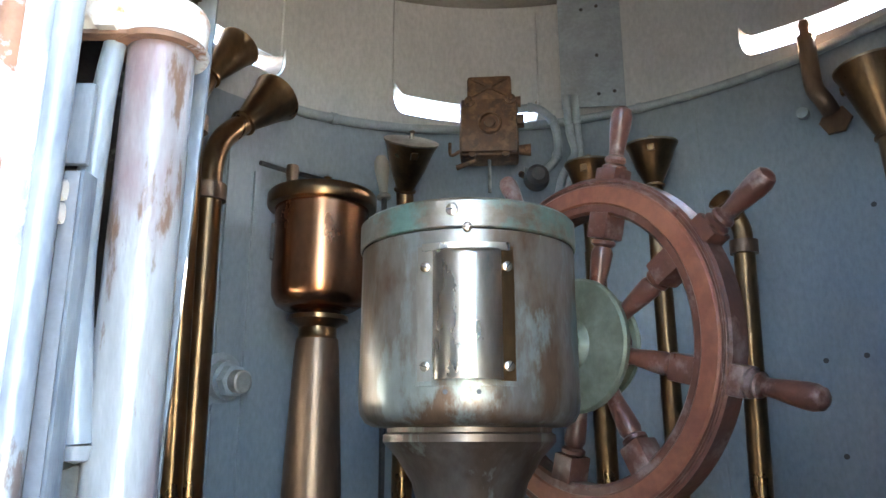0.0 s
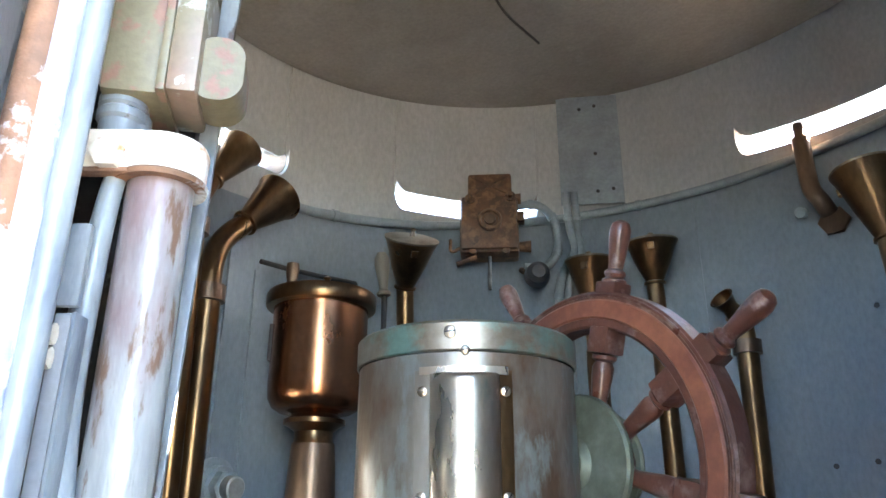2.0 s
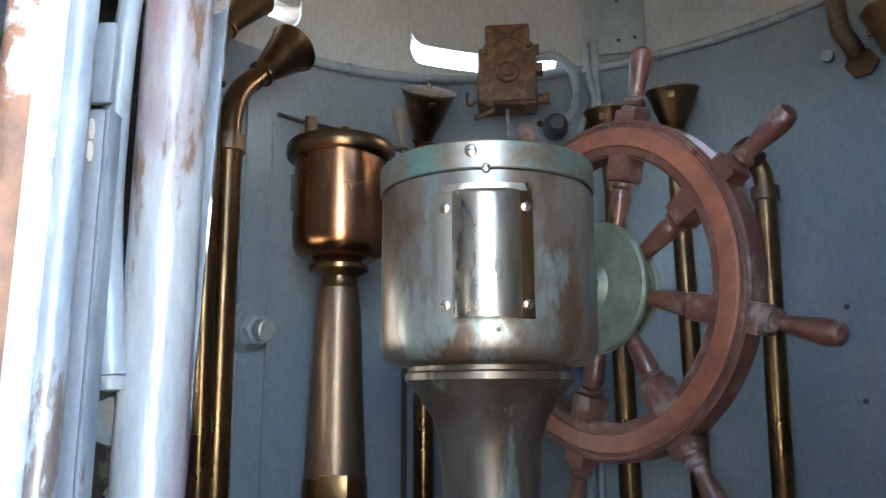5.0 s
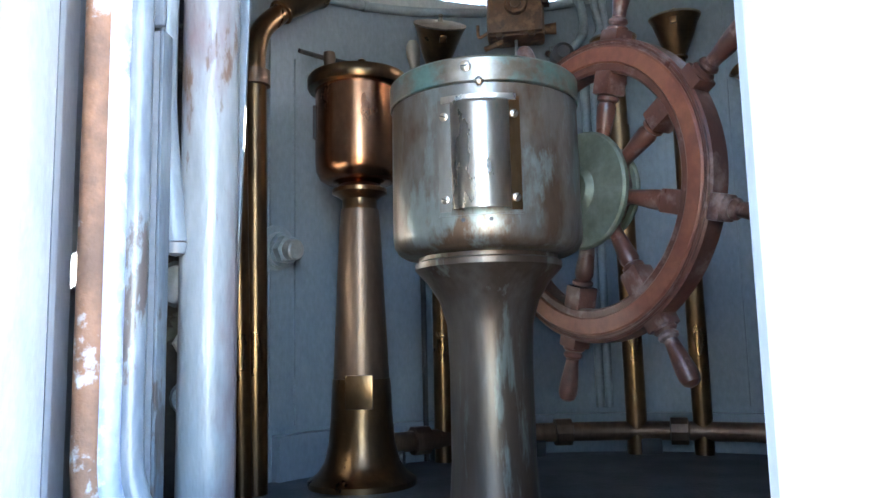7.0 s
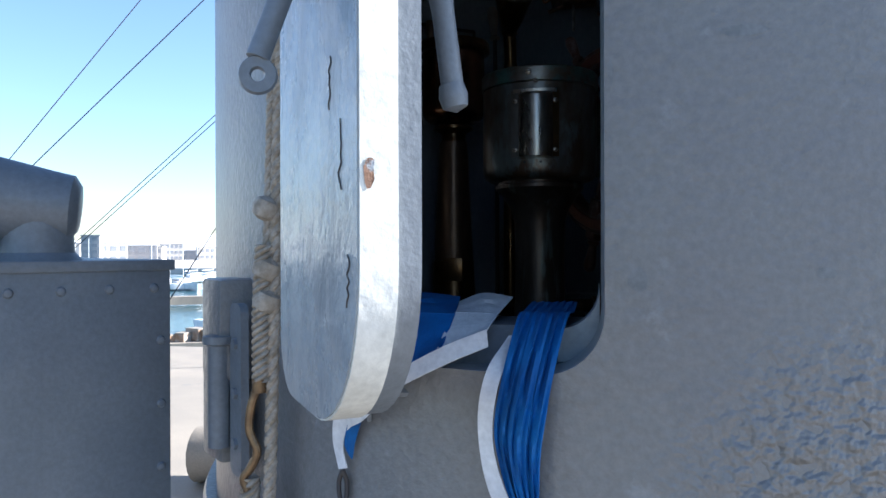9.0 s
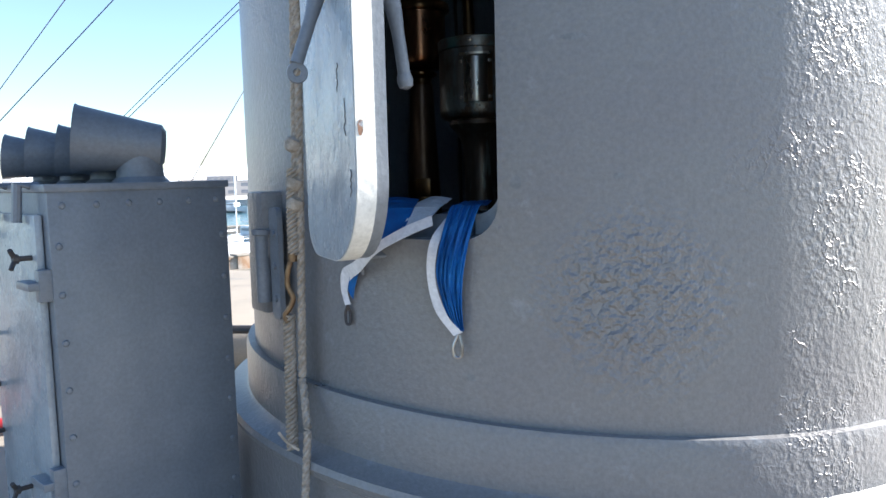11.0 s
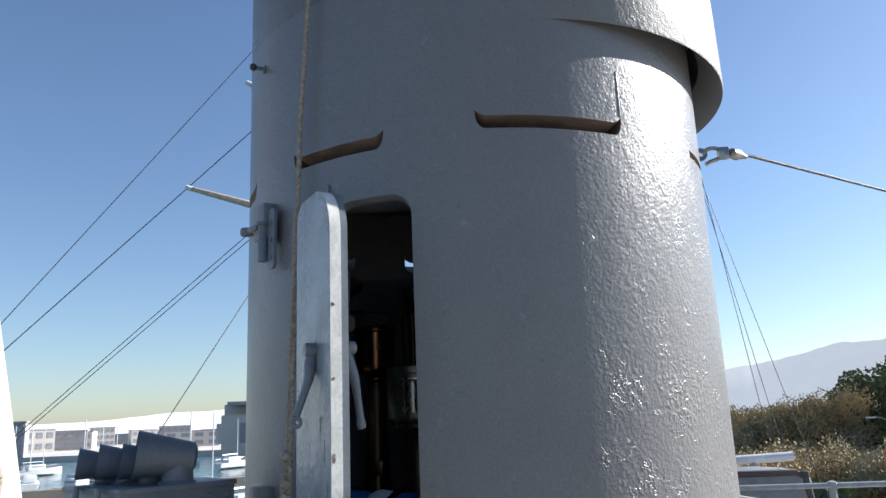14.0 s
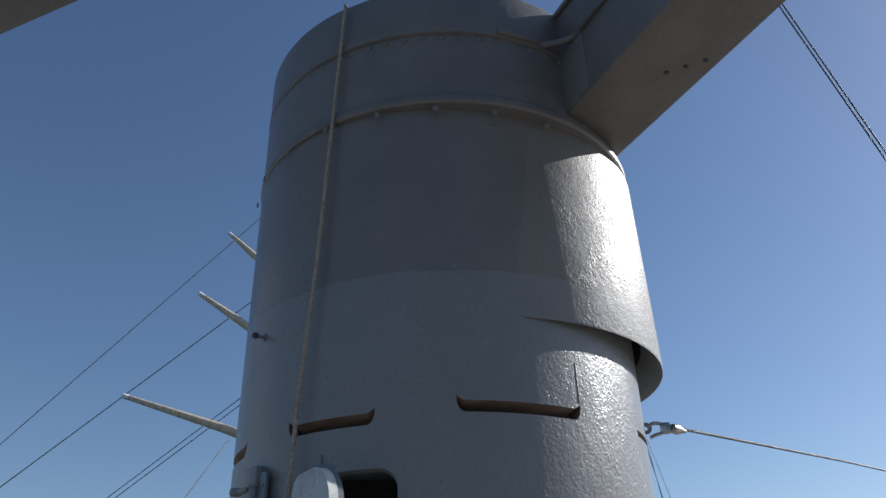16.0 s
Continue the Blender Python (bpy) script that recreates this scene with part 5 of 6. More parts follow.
part("white_hem", ribbon(rel([(-0.035, 0.155, 1.276), (-0.13, 0.135, 1.238), (-0.24, 0.13, 1.178), (-0.33, 0.17, 1.11), (-0.395, 0.24, 1.07), (-0.41, 0.265, 1.00), (-0.395, 0.262, 0.93)]), rel([(-0.03, 0.145, 1.240), (-0.125, 0.115, 1.202), (-0.235, 0.12, 1.142), (-0.31, 0.165, 1.07), (-0.365, 0.235, 1.03), (-0.382, 0.255, 0.985), (-0.372, 0.255, 0.935)]), m=3, ripple=0.002), M_WHITE, flag)
part("blue_tip", ribbon(rel([(-0.345, 0.205, 1.075), (-0.37, 0.24, 1.03), (-0.378, 0.25, 0.99)]), rel([(-0.325, 0.215, 1.06), (-0.35, 0.25, 1.0), (-0.362, 0.26, 0.955)]), m=3), M_BLUE, flag)
part("clip", tube(rel(curve_pts([(-0.384, 0.262, 0.93), (-0.395, 0.265, 0.90), (-0.392, 0.265, 0.86), (-0.378, 0.265, 0.86), (-0.376, 0.265, 0.90), (-0.384, 0.262, 0.925)], 5)), 0.006, 8), M_DARK, flag)

flag2 = thing("signal_pennant", "blue pennant with a white hem hanging from the sill", "flag", at=(0.06, 0.1, 1.2))
o = Vector((0.06, 0.1, 1.2))
for nm, s0, s1 in (("blue_fold", 0.0, 0.36), ("blue_fold", 0.33, 0.69), ("blue_fold", 0.66, 1.0)):
    LA = [(0.055, 0.46, 1.315), (0.040, 0.30, 1.305), (0.030, 0.165, 1.298), (0.002, 0.075, 1.18), (-0.012, 0.072, 1.06), (0.03, 0.065, 0.92), (0.068, 0.062, 0.87)]
    LB = [(0.165, 0.45, 1.315), (0.155, 0.30, 1.305), (0.135, 0.145, 1.296), (0.095, 0.045, 1.14), (0.078, 0.045, 1.02), (0.080, 0.05, 0.92), (0.082, 0.055, 0.88)]
    off = Vector((0, -0.010 if s0 == 0.33 else 0.0, 0))
    part(nm, ribbon(rel([Vector(a).lerp(Vector(b), s0) + off for a, b in zip(LA, LB)]), rel([Vector(a).lerp(Vector(b), s1) + off for a, b in zip(LA, LB)]), m=6, ripple=0.012), M_BLUE, flag2)
part("white_hem", ribbon(rel([(0.012, 0.165, 1.262), (-0.032, 0.085, 1.19), (-0.046, 0.072, 1.08), (-0.02, 0.062, 0.95), (0.045, 0.058, 0.855)]), rel([(0.037, 0.16, 1.262), (-0.004, 0.075, 1.17), (-0.014, 0.062, 1.05), (0.025, 0.055, 0.93), (0.078, 0.05, 0.87)]), m=3, ripple=0.002), M_WHITE, flag2)
part("clip", tube(rel(curve_pts([(0.062, 0.055, 0.862), (0.045, 0.05, 0.82), (0.050, 0.05, 0.785), (0.072, 0.05, 0.785), (0.075, 0.05, 0.82), (0.066, 0.055, 0.86)], 5)), 0.006, 8), M_STEEL, flag2)

# ---- outside: stay with shackles on the sunny side ----
stay = thing("wire_stay", "steel wire stay shackled to the tower", "stay", at=(2.29, 1.5, 3.62))
o = Vector((2.29, 1.5, 3.62))
part("wire", laid_rope(rel([(2.52, 1.5, 3.62), (2.76, 1.72, 3.65), (6.13, 5.5, 4.18), (11.2, 11.5, 5.03)]), 0.014, pitch=0.12, strands=4, per=6), M_DARK, stay)
part("pad_eye", lathe([(0.02, -0.012), (0.05, -0.012), (0.05, 0.012), (0.02, 0.012), (0.02, -0.012)], 16, Matrix.Rotation(radians(90), 4, "X"), closed=False), M_SMOOTH, stay)
part("shackle", tube(rel(curve_pts([(2.31, 1.5, 3.62), (2.35, 1.5, 3.66), (2.42, 1.5, 3.66), (2.44, 1.5, 3.62), (2.42, 1.5, 3.58), (2.36, 1.5, 3.56), (2.32, 1.5, 3.54)], 5)), 0.016, 10), M_STEEL, stay)
part("thimble", box((0.09, 0.05, 0.10), (0.17, 0, 0.0), 0.02), M_STEEL, stay)
part("socket", lathe([(0.018, 0.0), (0.04, 0.02), (0.045, 0.08), (0.02, 0.17), (0.015, 0.2)], 14, along((0.22, 0, 0), (0.48, 0.2, 0.0))), M_STEEL, stay)

# ---- outside: locker with cowl vents ----
LT = Vector((-1.417, 0.001, DECK))
LU, LV = Vector((0.6, 0.8, 0)), Vector((-0.8, 0.6, 0))
lock_m = Matrix.Translation(LT) @ Matrix.Rotation(math.atan2(0.8, 0.6), 4, "Z")  # local x along the broad face, y into the depth
locker = thing("deck_locker", "tall grey riveted steel deck locker", "locker", m=lock_m)
LW, LD, LH = 0.72, 0.70, 1.80
part("body", box((LW, LD, LH), (LW / 2, LD / 2, LH / 2), 0.008), M_SMOOTH, locker)
part("top_rim", box((LW + 0.02, LD + 0.02, 0.03), (LW / 2, LD / 2, LH + 0.005), 0.006), M_SMOOTH, locker)
door_l = part("side_door", box((0.03, LD * 0.86, LH * 0.8), (-0.018, LD / 2, LH * 0.55), 0.01), M_LEAF, locker)
riv = lathe([(0.0, 0.009), (0.010, 0.006), (0.014, 0.0)], 8, closed=False)
rmesh = None
for i in range(6):
    pos = [(0.05 + i * 0.124, LH - 0.06), (0.05 + i * 0.124, 0.42)]
    for x, z in pos:
        m = Matrix.Translation((x, -0.001, z)) @ Matrix.Rotation(radians(90), 4, "X")
        if rmesh is None:
            r_ = part("rivet", riv, M_SMOOTH, locker)
            rmesh = r_.data
        else:
            r_ = new("rivet", rmesh)
            r_.parent = locker
        r_.matrix_basis = m
for i in range(9):
    for x in (0.03, LW - 0.03):
        r_ = new("rivet", rmesh)
        r_.parent = locker
        r_.matrix_basis = Matrix.Translation((x, -0.001, 0.15 + i * 0.18)) @ Matrix.Rotation(radians(90), 4, "X")


def wing_nut(y, z, parent):
    w = part("dog_clamp", lathe([(0.010, 0.0), (0.010, 0.045), (0.018, 0.05), (0.018, 0.068), (0.0, 0.07)], 10, Matrix.Translation((-0.03, y, z)) @ Matrix.Rotation(radians(-90), 4, "Y"), closed=False), M_DARK, parent)
    for a in (0.6, -0.6):
        part("wing", tube([(-0.088, y, z), (-0.104, y - 0.012, z + 0.024 * (1 if a > 0 else -1)), (-0.110, y - 0.018, z + 0.036 * (1 if a > 0 else -1))], 0.009, 8), M_DARK, w)


for y, z in ((0.10, 1.55), (0.62, 1.62), (0.62, 1.2), (0.62, 0.98), (0.62, 0.78), (0.30, 0.62), (0.62, 0.45), (0.30, 0.25)):
    wing_nut(y, z, door_l)
for z in (1.45, 0.70, 0.20):
    hg = part("hinge", box((0.05, 0.05, 0.12), (-0.02, 0.03, z), 0.008), M_SMOOTH, locker)
    part("hinge_bar", box((0.06, 0.14, 0.03), (-0.05, 0.08, z), 0.006), M_SMOOTH, hg)
for y in (0.15, 0.42):
    part("top_hook", tube([(0.02, y, LH + 0.01), (-0.05, y, LH + 0.02), (-0.06, y, LH - 0.12)], 0.02, 10), M_SMOOTH, locker)


def cowl(at_, s, label):
    t = thing("cowl_vent", label, "ventilator", m=lock_m @ Matrix.Translation(at_) @ Matrix.Rotation(radians(-25), 4, "Z"), group="cowl vents")
    part("neck", lathe([(0.16 * s, 0.0), (0.13 * s, 0.03 * s), (0.12 * s, 0.16 * s), (0.13 * s, 0.22 * s)], 28), M_SMOOTH, t)
    m = Matrix.Translation((0.12 * s, 0, 0.20 * s)) @ Matrix.Rotation(radians(-84), 4, "Y")
    part("hood", lathe([(0.0, -0.03 * s), (0.09 * s, -0.025 * s), (0.125 * s, 0.0), (0.135 * s, 0.08 * s), (0.19 * s, 0.44 * s), (0.197 * s, 0.455 * s), (0.185 * s, 0.455 * s), (0.125 * s, 0.10 * s), (0.0, 0.08 * s)], 32, m, closed=False), M_SMOOTH, t)


for i, s_ in enumerate((0.71, 0.55, 0.55, 0.50)):
    cowl((0.40 - 0.055 * i, 0.11 + 0.185 * i, LH + 0.02), s_, "dark grey painted cowl ventilator on the locker")

# ---- outside: deck gear ----
leg = thing("mast_leg", "thick pale sunlit raking mast leg", "mast", at=(-4.16, 3.40, DECK))
part("tube", tube([(0, 0, 0), (-0.42, 0, 2.0), (-1.10, 0, 5.0), (-1.80, 0, 8.0)], 0.28, 28), mat("pale_mast_paint", (0.62, 0.60, 0.56), (0.52, 0.50, 0.47), 0.5, scale=3, bump=0.002), leg)
part("cable", tube(curve_pts([(-0.30, -0.27, 1.7), (-0.12, -0.27, 1.0), (0.05, -0.27, 0.4), (0.28, -0.25, 0.15), (0.30, -0.2, 0.0)], 6), 0.018, 8), M_WHITE, leg)
part("cable", tube(curve_pts([(-0.36, -0.27, 1.5), (-0.2, -0.28, 0.9), (-0.1, -0.28, 0.3), (0.12, -0.27, 0.05)], 6), 0.012, 8), M_WHITE, leg)
line = thing("signal_line", "thin pale rope running up beside the mast leg", "rope", at=(-3.62, 2.6, DECK))
part("strand", laid_rope([(0, 0, 0), (-0.35, 0, 2.4), (-0.62, 0, 4.6)], 0.014, pitch=0.14, per=6), M_ROPE, line)
part("coil", laid_rope([(-0.20, -0.02, 1.2), (-0.28, -0.03, 1.5), (-0.22, -0.04, 1.75), (-0.30, -0.02, 1.95)], 0.05, pitch=0.2, per=8), M_ROPE, line)
redb = thing("red_pipe", "bright red painted pipe along the deck edge", "pipe", at=(-4.6, 2.05, DECK + 0.07))
part("run", tube([(-2.4, -0.85, 0), (0, 0, 0), (1.4, 0.5, 0)], 0.05, 14), M_RED, redb)
part("saddle", box((0.10, 0.10, 0.14), (0.5, 0.18, -0.0), 0.01), M_DARK, redb)
lockbase = thing("dark_hatch", "low dark deck hatch between locker and tower", "hatch", at=(-1.25, 2.9, DECK))
part("coaming", box((0.8, 0.9, 0.45), (0, 0, 0.225), 0.03), M_DARK, lockbase)
part("bar", tube([(-0.9, 0.3, 0.62), (1.0, 0.3, 0.62)], 0.035, 10), M_DARK, lockbase)
part("post", tube([(-0.35, 0.3, 0.4), (-0.35, 0.3, 0.64)], 0.03, 10), M_DARK, lockbase)
gun = thing("rolled_canvas", "pale rolled canvas bundle on the deck", "canvas", at=(-1.9, 4.2, DECK))
part("roll", tube([(-0.8, 0, 0.22), (0, 0, 0.24), (0.9, 0, 0.22)], 0.22, 18), M_DECK, gun)
part("lashing", lathe([(0.222, -0.02), (0.232, 0.0), (0.222, 0.02)], 20, Matrix.Translation((0.2, 0, 0.235)) @ Matrix.Rotation(radians(90), 4, "Y"), closed=False), M_ROPE, gun)

# bright side: bolted ring base, rails, covered gear
ring = thing("ring_base", "round white-topped base with a ring of bolts", "machine base", at=(5.20, 6.55, DECK))
M_TOPW = mat("sunlit_white_plate", (0.72, 0.74, 0.76), (0.60, 0.62, 0.66), 0.4, scale=3, bump=0.001)
part("drum", lathe([(1.25, 0.0), (1.25, 0.05), (1.20, 0.09), (1.18, 0.115), (0.0, 0.115)], 64, closed=False), M_TOPW, ring)
for k in range(4):
    part("wire_coil", lathe([(1.26 + 0.05 * k, 0.0 + 0.01 * k), (1.30 + 0.05 * k, 0.045 + 0.012 * k), (1.34 + 0.05 * k, 0.0 + 0.01 * k)], 64, closed=False), M_ROPE, ring)
bolt_mesh = None
for k in range(28):
    a = 2 * math.pi * k / 28
    m = Matrix.Translation((1.06 * math.cos(a), 1.06 * math.sin(a), 0.115))
    if bolt_mesh is None:
        b_ = part("bolt", lathe([(0.065, 0.0), (0.065, 0.035), (0.04, 0.04), (0.04, 0.09), (0.05, 0.095), (0.03, 0.12), (0.0, 0.12)], 8, closed=False), M_COND, ring)
        bolt_mesh = b_.data
    else:
        b_ = new("bolt", bolt_mesh)
        b_.parent = ring
    b_.matrix_basis = m
rails = thing("guard_rail", "grey painted tubular guard rail", "railing", at=(4.75, 6.1, DECK))
part("top_rail", tube([(-2.5, 0, 1.13), (0, 0, 1.12), (6, 0.3, 1.08)], 0.035, 12), M_COND, rails)
for x in (-1.6, 0.0, 1.8, 3.6):
    p = part("post", tube([(x, 0.02, 0), (x, 0.02, 1.12)], 0.045, 12), M_COND, rails)
    part("ball", lathe([(0.0, 1.06), (0.06, 1.08), (0.065, 1.12), (0.06, 1.16), (0.0, 1.18)], 14, Matrix.Translation((x, 0.02, 0)), closed=False), M_COND, p)
part("diagonal", tube([(-1.6, 0.1, 1.1), (0.2, 0.1, 0.75), (2.2, 0.2, 0.35)], 0.02, 8), M_WHITE, rails)
dav = thing("davit_post", "thin black bent davit post", "post", at=(4.62, 6.6, DECK))
part("post", tube([(0.12, 0, 0), (0.05, 0, 0.8), (0.0, 0, 1.18), (-0.12, 0, 1.25), (-1.0, 0, 1.25)], 0.045, 10), M_DARK, dav)
part("knob", lathe([(0.0, 0.0), (0.06, 0.02), (0.06, 0.08), (0.0, 0.1)], 10, Matrix.Translation((0.0, 0, 1.18)), closed=False), M_DARK, dav)
cov = thing("canvas_cover", "grey canvas cover over deck machinery", "cover", at=(4.05, 7.4, DECK))
bm = box((1.6, 1.0, 1.15), (0, 0, 0.575), 0.12, seg=3)
bmesh.ops.subdivide_edges(bm, edges=list(bm.edges), cuts=3, use_grid_fill=True)
for v in bm.verts:
    v.co += Vector((0, 0, 0.10 * v.co.z * math.sin(v.co.x * 2.2 + 1))) + 0.05 * noise.noise_vector(v.co * 2.5) * min(1, v.co.z * 3)
part("canvas", bm, mat("grey_canvas", (0.22, 0.23, 0.25), (0.17, 0.18, 0.20), 0.8, scale=4, bump=0.004, bump_scale=12), cov)
part("tie", tube([(-0.82, -0.52, 0.35), (0, -0.55, 0.30), (0.82, -0.52, 0.34)], 0.015, 8), M_ROPE, cov)
boom = thing("cargo_boom", "long pale boom lying across the rail", "boom", at=(4.0, 9.0, 0.86))
part("spar", tube([(-3.0, 0, -0.08), (0, 0, 0.0), (1.35, 0, 0.05)], 0.075, 12), M_TOPW, boom)
part("crutch", tube([(0.7, 0, 0.0), (0.7, 0, DECK - 0.86)], 0.06, 10), M_COND, boom)
red = thing("life_raft", "red canister seen beyond the rail", "canister", at=(9.4, 10.6, DECK))
part("shell", lathe([(0.0, 0.0), (0.2, 0.0), (0.24, 0.1), (0.24, 0.6), (0.18, 0.7), (0.0, 0.74)], 20, closed=False), M_RED, red)
part("band", lathe([(0.243, 0.3), (0.25, 0.34), (0.243, 0.38)], 20, closed=False), M_STEEL, red)
shade_post = thing("deck_bitt", "grey bollard post beside the tower foot", "bollard", at=(3.15, -0.35, DECK))
part("post", lathe([(0.0, 0.0), (0.16, 0.0), (0.13, 0.04), (0.12, 0.40), (0.15, 0.43), (0.15, 0.47), (0.0, 0.49)], 20, closed=False), M_SMOOTH, shade_post)
part("base", box((0.4, 0.4, 0.04), (0, 0, 0.02), 0.008), M_SMOOTH, shade_post)

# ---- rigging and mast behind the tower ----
FAR_EYE = Vector((0.53, -4.41, 1.76))


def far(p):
    """Scales the mast's plan away from an eye point, out to its true distance."""
    return FAR_EYE + 2.12 * (Vector(p) - FAR_EYE)


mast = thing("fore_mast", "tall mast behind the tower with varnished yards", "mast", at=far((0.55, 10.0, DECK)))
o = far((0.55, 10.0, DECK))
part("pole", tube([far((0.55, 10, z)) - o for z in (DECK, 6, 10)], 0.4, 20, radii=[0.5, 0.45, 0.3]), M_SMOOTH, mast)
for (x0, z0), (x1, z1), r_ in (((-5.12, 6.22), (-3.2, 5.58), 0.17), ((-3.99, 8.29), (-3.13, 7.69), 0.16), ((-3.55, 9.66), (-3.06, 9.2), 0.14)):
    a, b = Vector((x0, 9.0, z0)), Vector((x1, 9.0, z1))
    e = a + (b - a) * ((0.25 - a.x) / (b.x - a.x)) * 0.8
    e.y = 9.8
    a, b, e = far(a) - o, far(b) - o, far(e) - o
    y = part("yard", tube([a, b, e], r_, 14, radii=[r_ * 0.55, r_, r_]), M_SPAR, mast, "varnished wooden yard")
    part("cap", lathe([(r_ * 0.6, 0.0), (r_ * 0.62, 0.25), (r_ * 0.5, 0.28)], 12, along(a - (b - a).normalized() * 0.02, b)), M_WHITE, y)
for i, (a, b, r_) in enumerate((((-17.11, 23, 6.97), (-8.46, 26, 19.22), 0.017), ((-17.61, 24, 5.82), (-8.4, 25, 14.5), 0.02), ((-25.35, 37, 2.58), (-11.59, 35, 12.87), 0.022), ((-25.35, 37, 2.30), (-11.59, 35, 12.50), 0.022), ((-11.46, 22, 1.36), (-8.9, 27, 8.64), 0.02))):
    a, b = Vector(a), Vector(b)
    lo = a + (a - b) * ((a.z + 2.0) / (b.z - a.z))
    hi = b + (b - a).normalized() * 9
    s = thing("rigging_wire", "thin dark rigging wire slanting to the far deck", "rigging wire", at=lo, group="rigging wires")
    part("wire", tube([(0, 0, 0), a - lo, b - lo, hi - lo], r_, 6), M_DARK, s)
    part("deadeye", lathe([(0.0, 0.0), (0.08, 0.02), (0.08, 0.3), (0.0, 0.32)], 8, along((0, 0, 0), a - lo), closed=False), M_DARK, s)
for i in range(2):
    a, b = Vector((4.29 + 0.05 * i, 1.0, 8.21)), Vector((4.87 + 0.05 * i, 1.0, 6.06))
    lo = b + (b - a) * ((b.z - DECK) / (a.z - b.z))
    s = thing("rigging_wire", "thin dark wire slanting past the bridge wing", "rigging wire", at=lo, group="rigging wires")
    part("wire", tube([(0, 0, 0), (a - lo) * 1.5], 0.009, 6), M_DARK, s)
    part("deadeye", lathe([(0.0, 0.0), (0.03, 0.02), (0.03, 0.1), (0.0, 0.12)], 8, along((0, 0, 0), a - lo), closed=False), M_DARK, s)
for k, (x0, x1) in enumerate(((6.85, 5.95), (7.75, 5.98), (7.15, 5.90))):
    s = thing("rigging_wire", "thin dark shroud wire beyond the tower", "rigging wire", at=(x0, 14.0, DECK), group="rigging wires")
    part("wire", tube([(0, 0, 0), (x1 - x0, 0, 7.1), ((x1 - x0) * 1.7, 0, 12.1)], 0.008, 6), M_DARK, s)
    part("deadeye", lathe([(0.0, 0.0), (0.05, 0.05), (0.05, 0.25), (0.0, 0.3)], 8, closed=False), M_DARK, s)

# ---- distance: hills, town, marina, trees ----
M_HILL = mat("hill_with_haze_glow", (0.52, 0.53, 0.52), (0.44, 0.46, 0.46), 1.0, scale=0.004, bump=0)
hz = M_HILL.node_tree.nodes["Principled BSDF"]  # pale colour and even glow of the hills stand in for sunlit haze
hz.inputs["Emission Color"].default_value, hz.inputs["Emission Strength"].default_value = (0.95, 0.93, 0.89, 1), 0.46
M_TOWN = mat("pale_town", (0.62, 0.58, 0.53), (0.50, 0.47, 0.44), 0.9, scale=0.02)
M_TOWN2 = mat("grey_town", (0.36, 0.36, 0.37), (0.30, 0.30, 0.31), 0.9, scale=0.05)
M_GLASS = mat("far_window", (0.22, 0.24, 0.27), (0.28, 0.29, 0.31), 0.35, scale=0.3)
M_LAND = mat("dry_grass_land", (0.16, 0.17, 0.07), (0.20, 0.16, 0.09), 0.95, scale=0.05)
M_BOAT = mat("white_gelcoat", (0.75, 0.76, 0.77), (0.66, 0.68, 0.70), 0.3, scale=1.0)
M_GREEN = mat("faded_green_hull", (0.20, 0.38, 0.34), (0.16, 0.30, 0.28), 0.5, scale=1.0)


def polar(az, d, z=0.0):
    """A far point by its bearing from +y towards +x."""
    return Vector((d * math.sin(radians(az)), d * math.cos(radians(az)), z))


def ridge(name, label, az0, az1, d, heights, material):
    """A hill range as one long mesh with an uneven crest."""
    bm = bmesh.new()
    cols = []
    n = 160
    for i in range(n + 1):
        f = i / n
        x = f * (len(heights) - 1)
        k = min(int(x), len(heights) - 2)
        t_ = x - k
        t_ = t_ * t_ * (3 - 2 * t_)
        h = heights[k] * (1 - t_) + heights[k + 1] * t_
        p = polar(az0 + (az1 - az0) * f, d)
        h *= 1 + 0.10 * noise.noise(Vector((f * 14, 3, 0))) + 0.04 * noise.noise(Vector((f * 60, 1, 0)))
        back = polar(az0 + (az1 - az0) * f, d * 1.15)
        cols.append([bm.verts.new((p.x, p.y, -8)), bm.verts.new((p.x * 1.03, p.y * 1.03, h * 0.5)), bm.verts.new((p.x * 1.07, p.y * 1.07, h)), bm.verts.new((back.x, back.y, -8))])
    for a, b in zip(cols, cols[1:]):
        for j in range(3):
            bm.faces.new((a[j], b[j], b[j + 1], a[j + 1]))
    bmesh.ops.recalc_face_normals(bm, faces=bm.faces)
    tagged(part(name, bm, material, smooth=60), label, "hills", kind="structure")


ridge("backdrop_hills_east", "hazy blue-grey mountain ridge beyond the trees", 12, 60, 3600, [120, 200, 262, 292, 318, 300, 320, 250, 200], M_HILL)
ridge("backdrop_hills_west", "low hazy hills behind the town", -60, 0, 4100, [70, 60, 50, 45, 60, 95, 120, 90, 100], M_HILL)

# shore on both sides
for nm, pts in (("ground_east", ((22, 40), (80, 20), (700, 30), (700, 900), (10, 900), (14, 70))), ("ground_west", ((-900, 230), (-60, 250), (10, 260), (10, 1400), (-900, 1400)))):
    bm = bmesh.new()
    top = [bm.verts.new((x, y, -5.2)) for x, y in pts]
    bot = [bm.verts.new((x, y, -9)) for x, y in pts]
    bm.faces.new(top)
    for i in range(len(pts)):
        j = (i + 1) % len(pts)
        bm.faces.new((top[i], bot[i], bot[j], top[j]))
    bmesh.ops.recalc_face_normals(bm, faces=bm.faces)
    tagged(part(nm, bm, M_LAND if "east" in nm else M_TOWN, smooth=0), "low shore with dry grass" if "east" in nm else "flat far shore below the town", "ground", kind="structure")


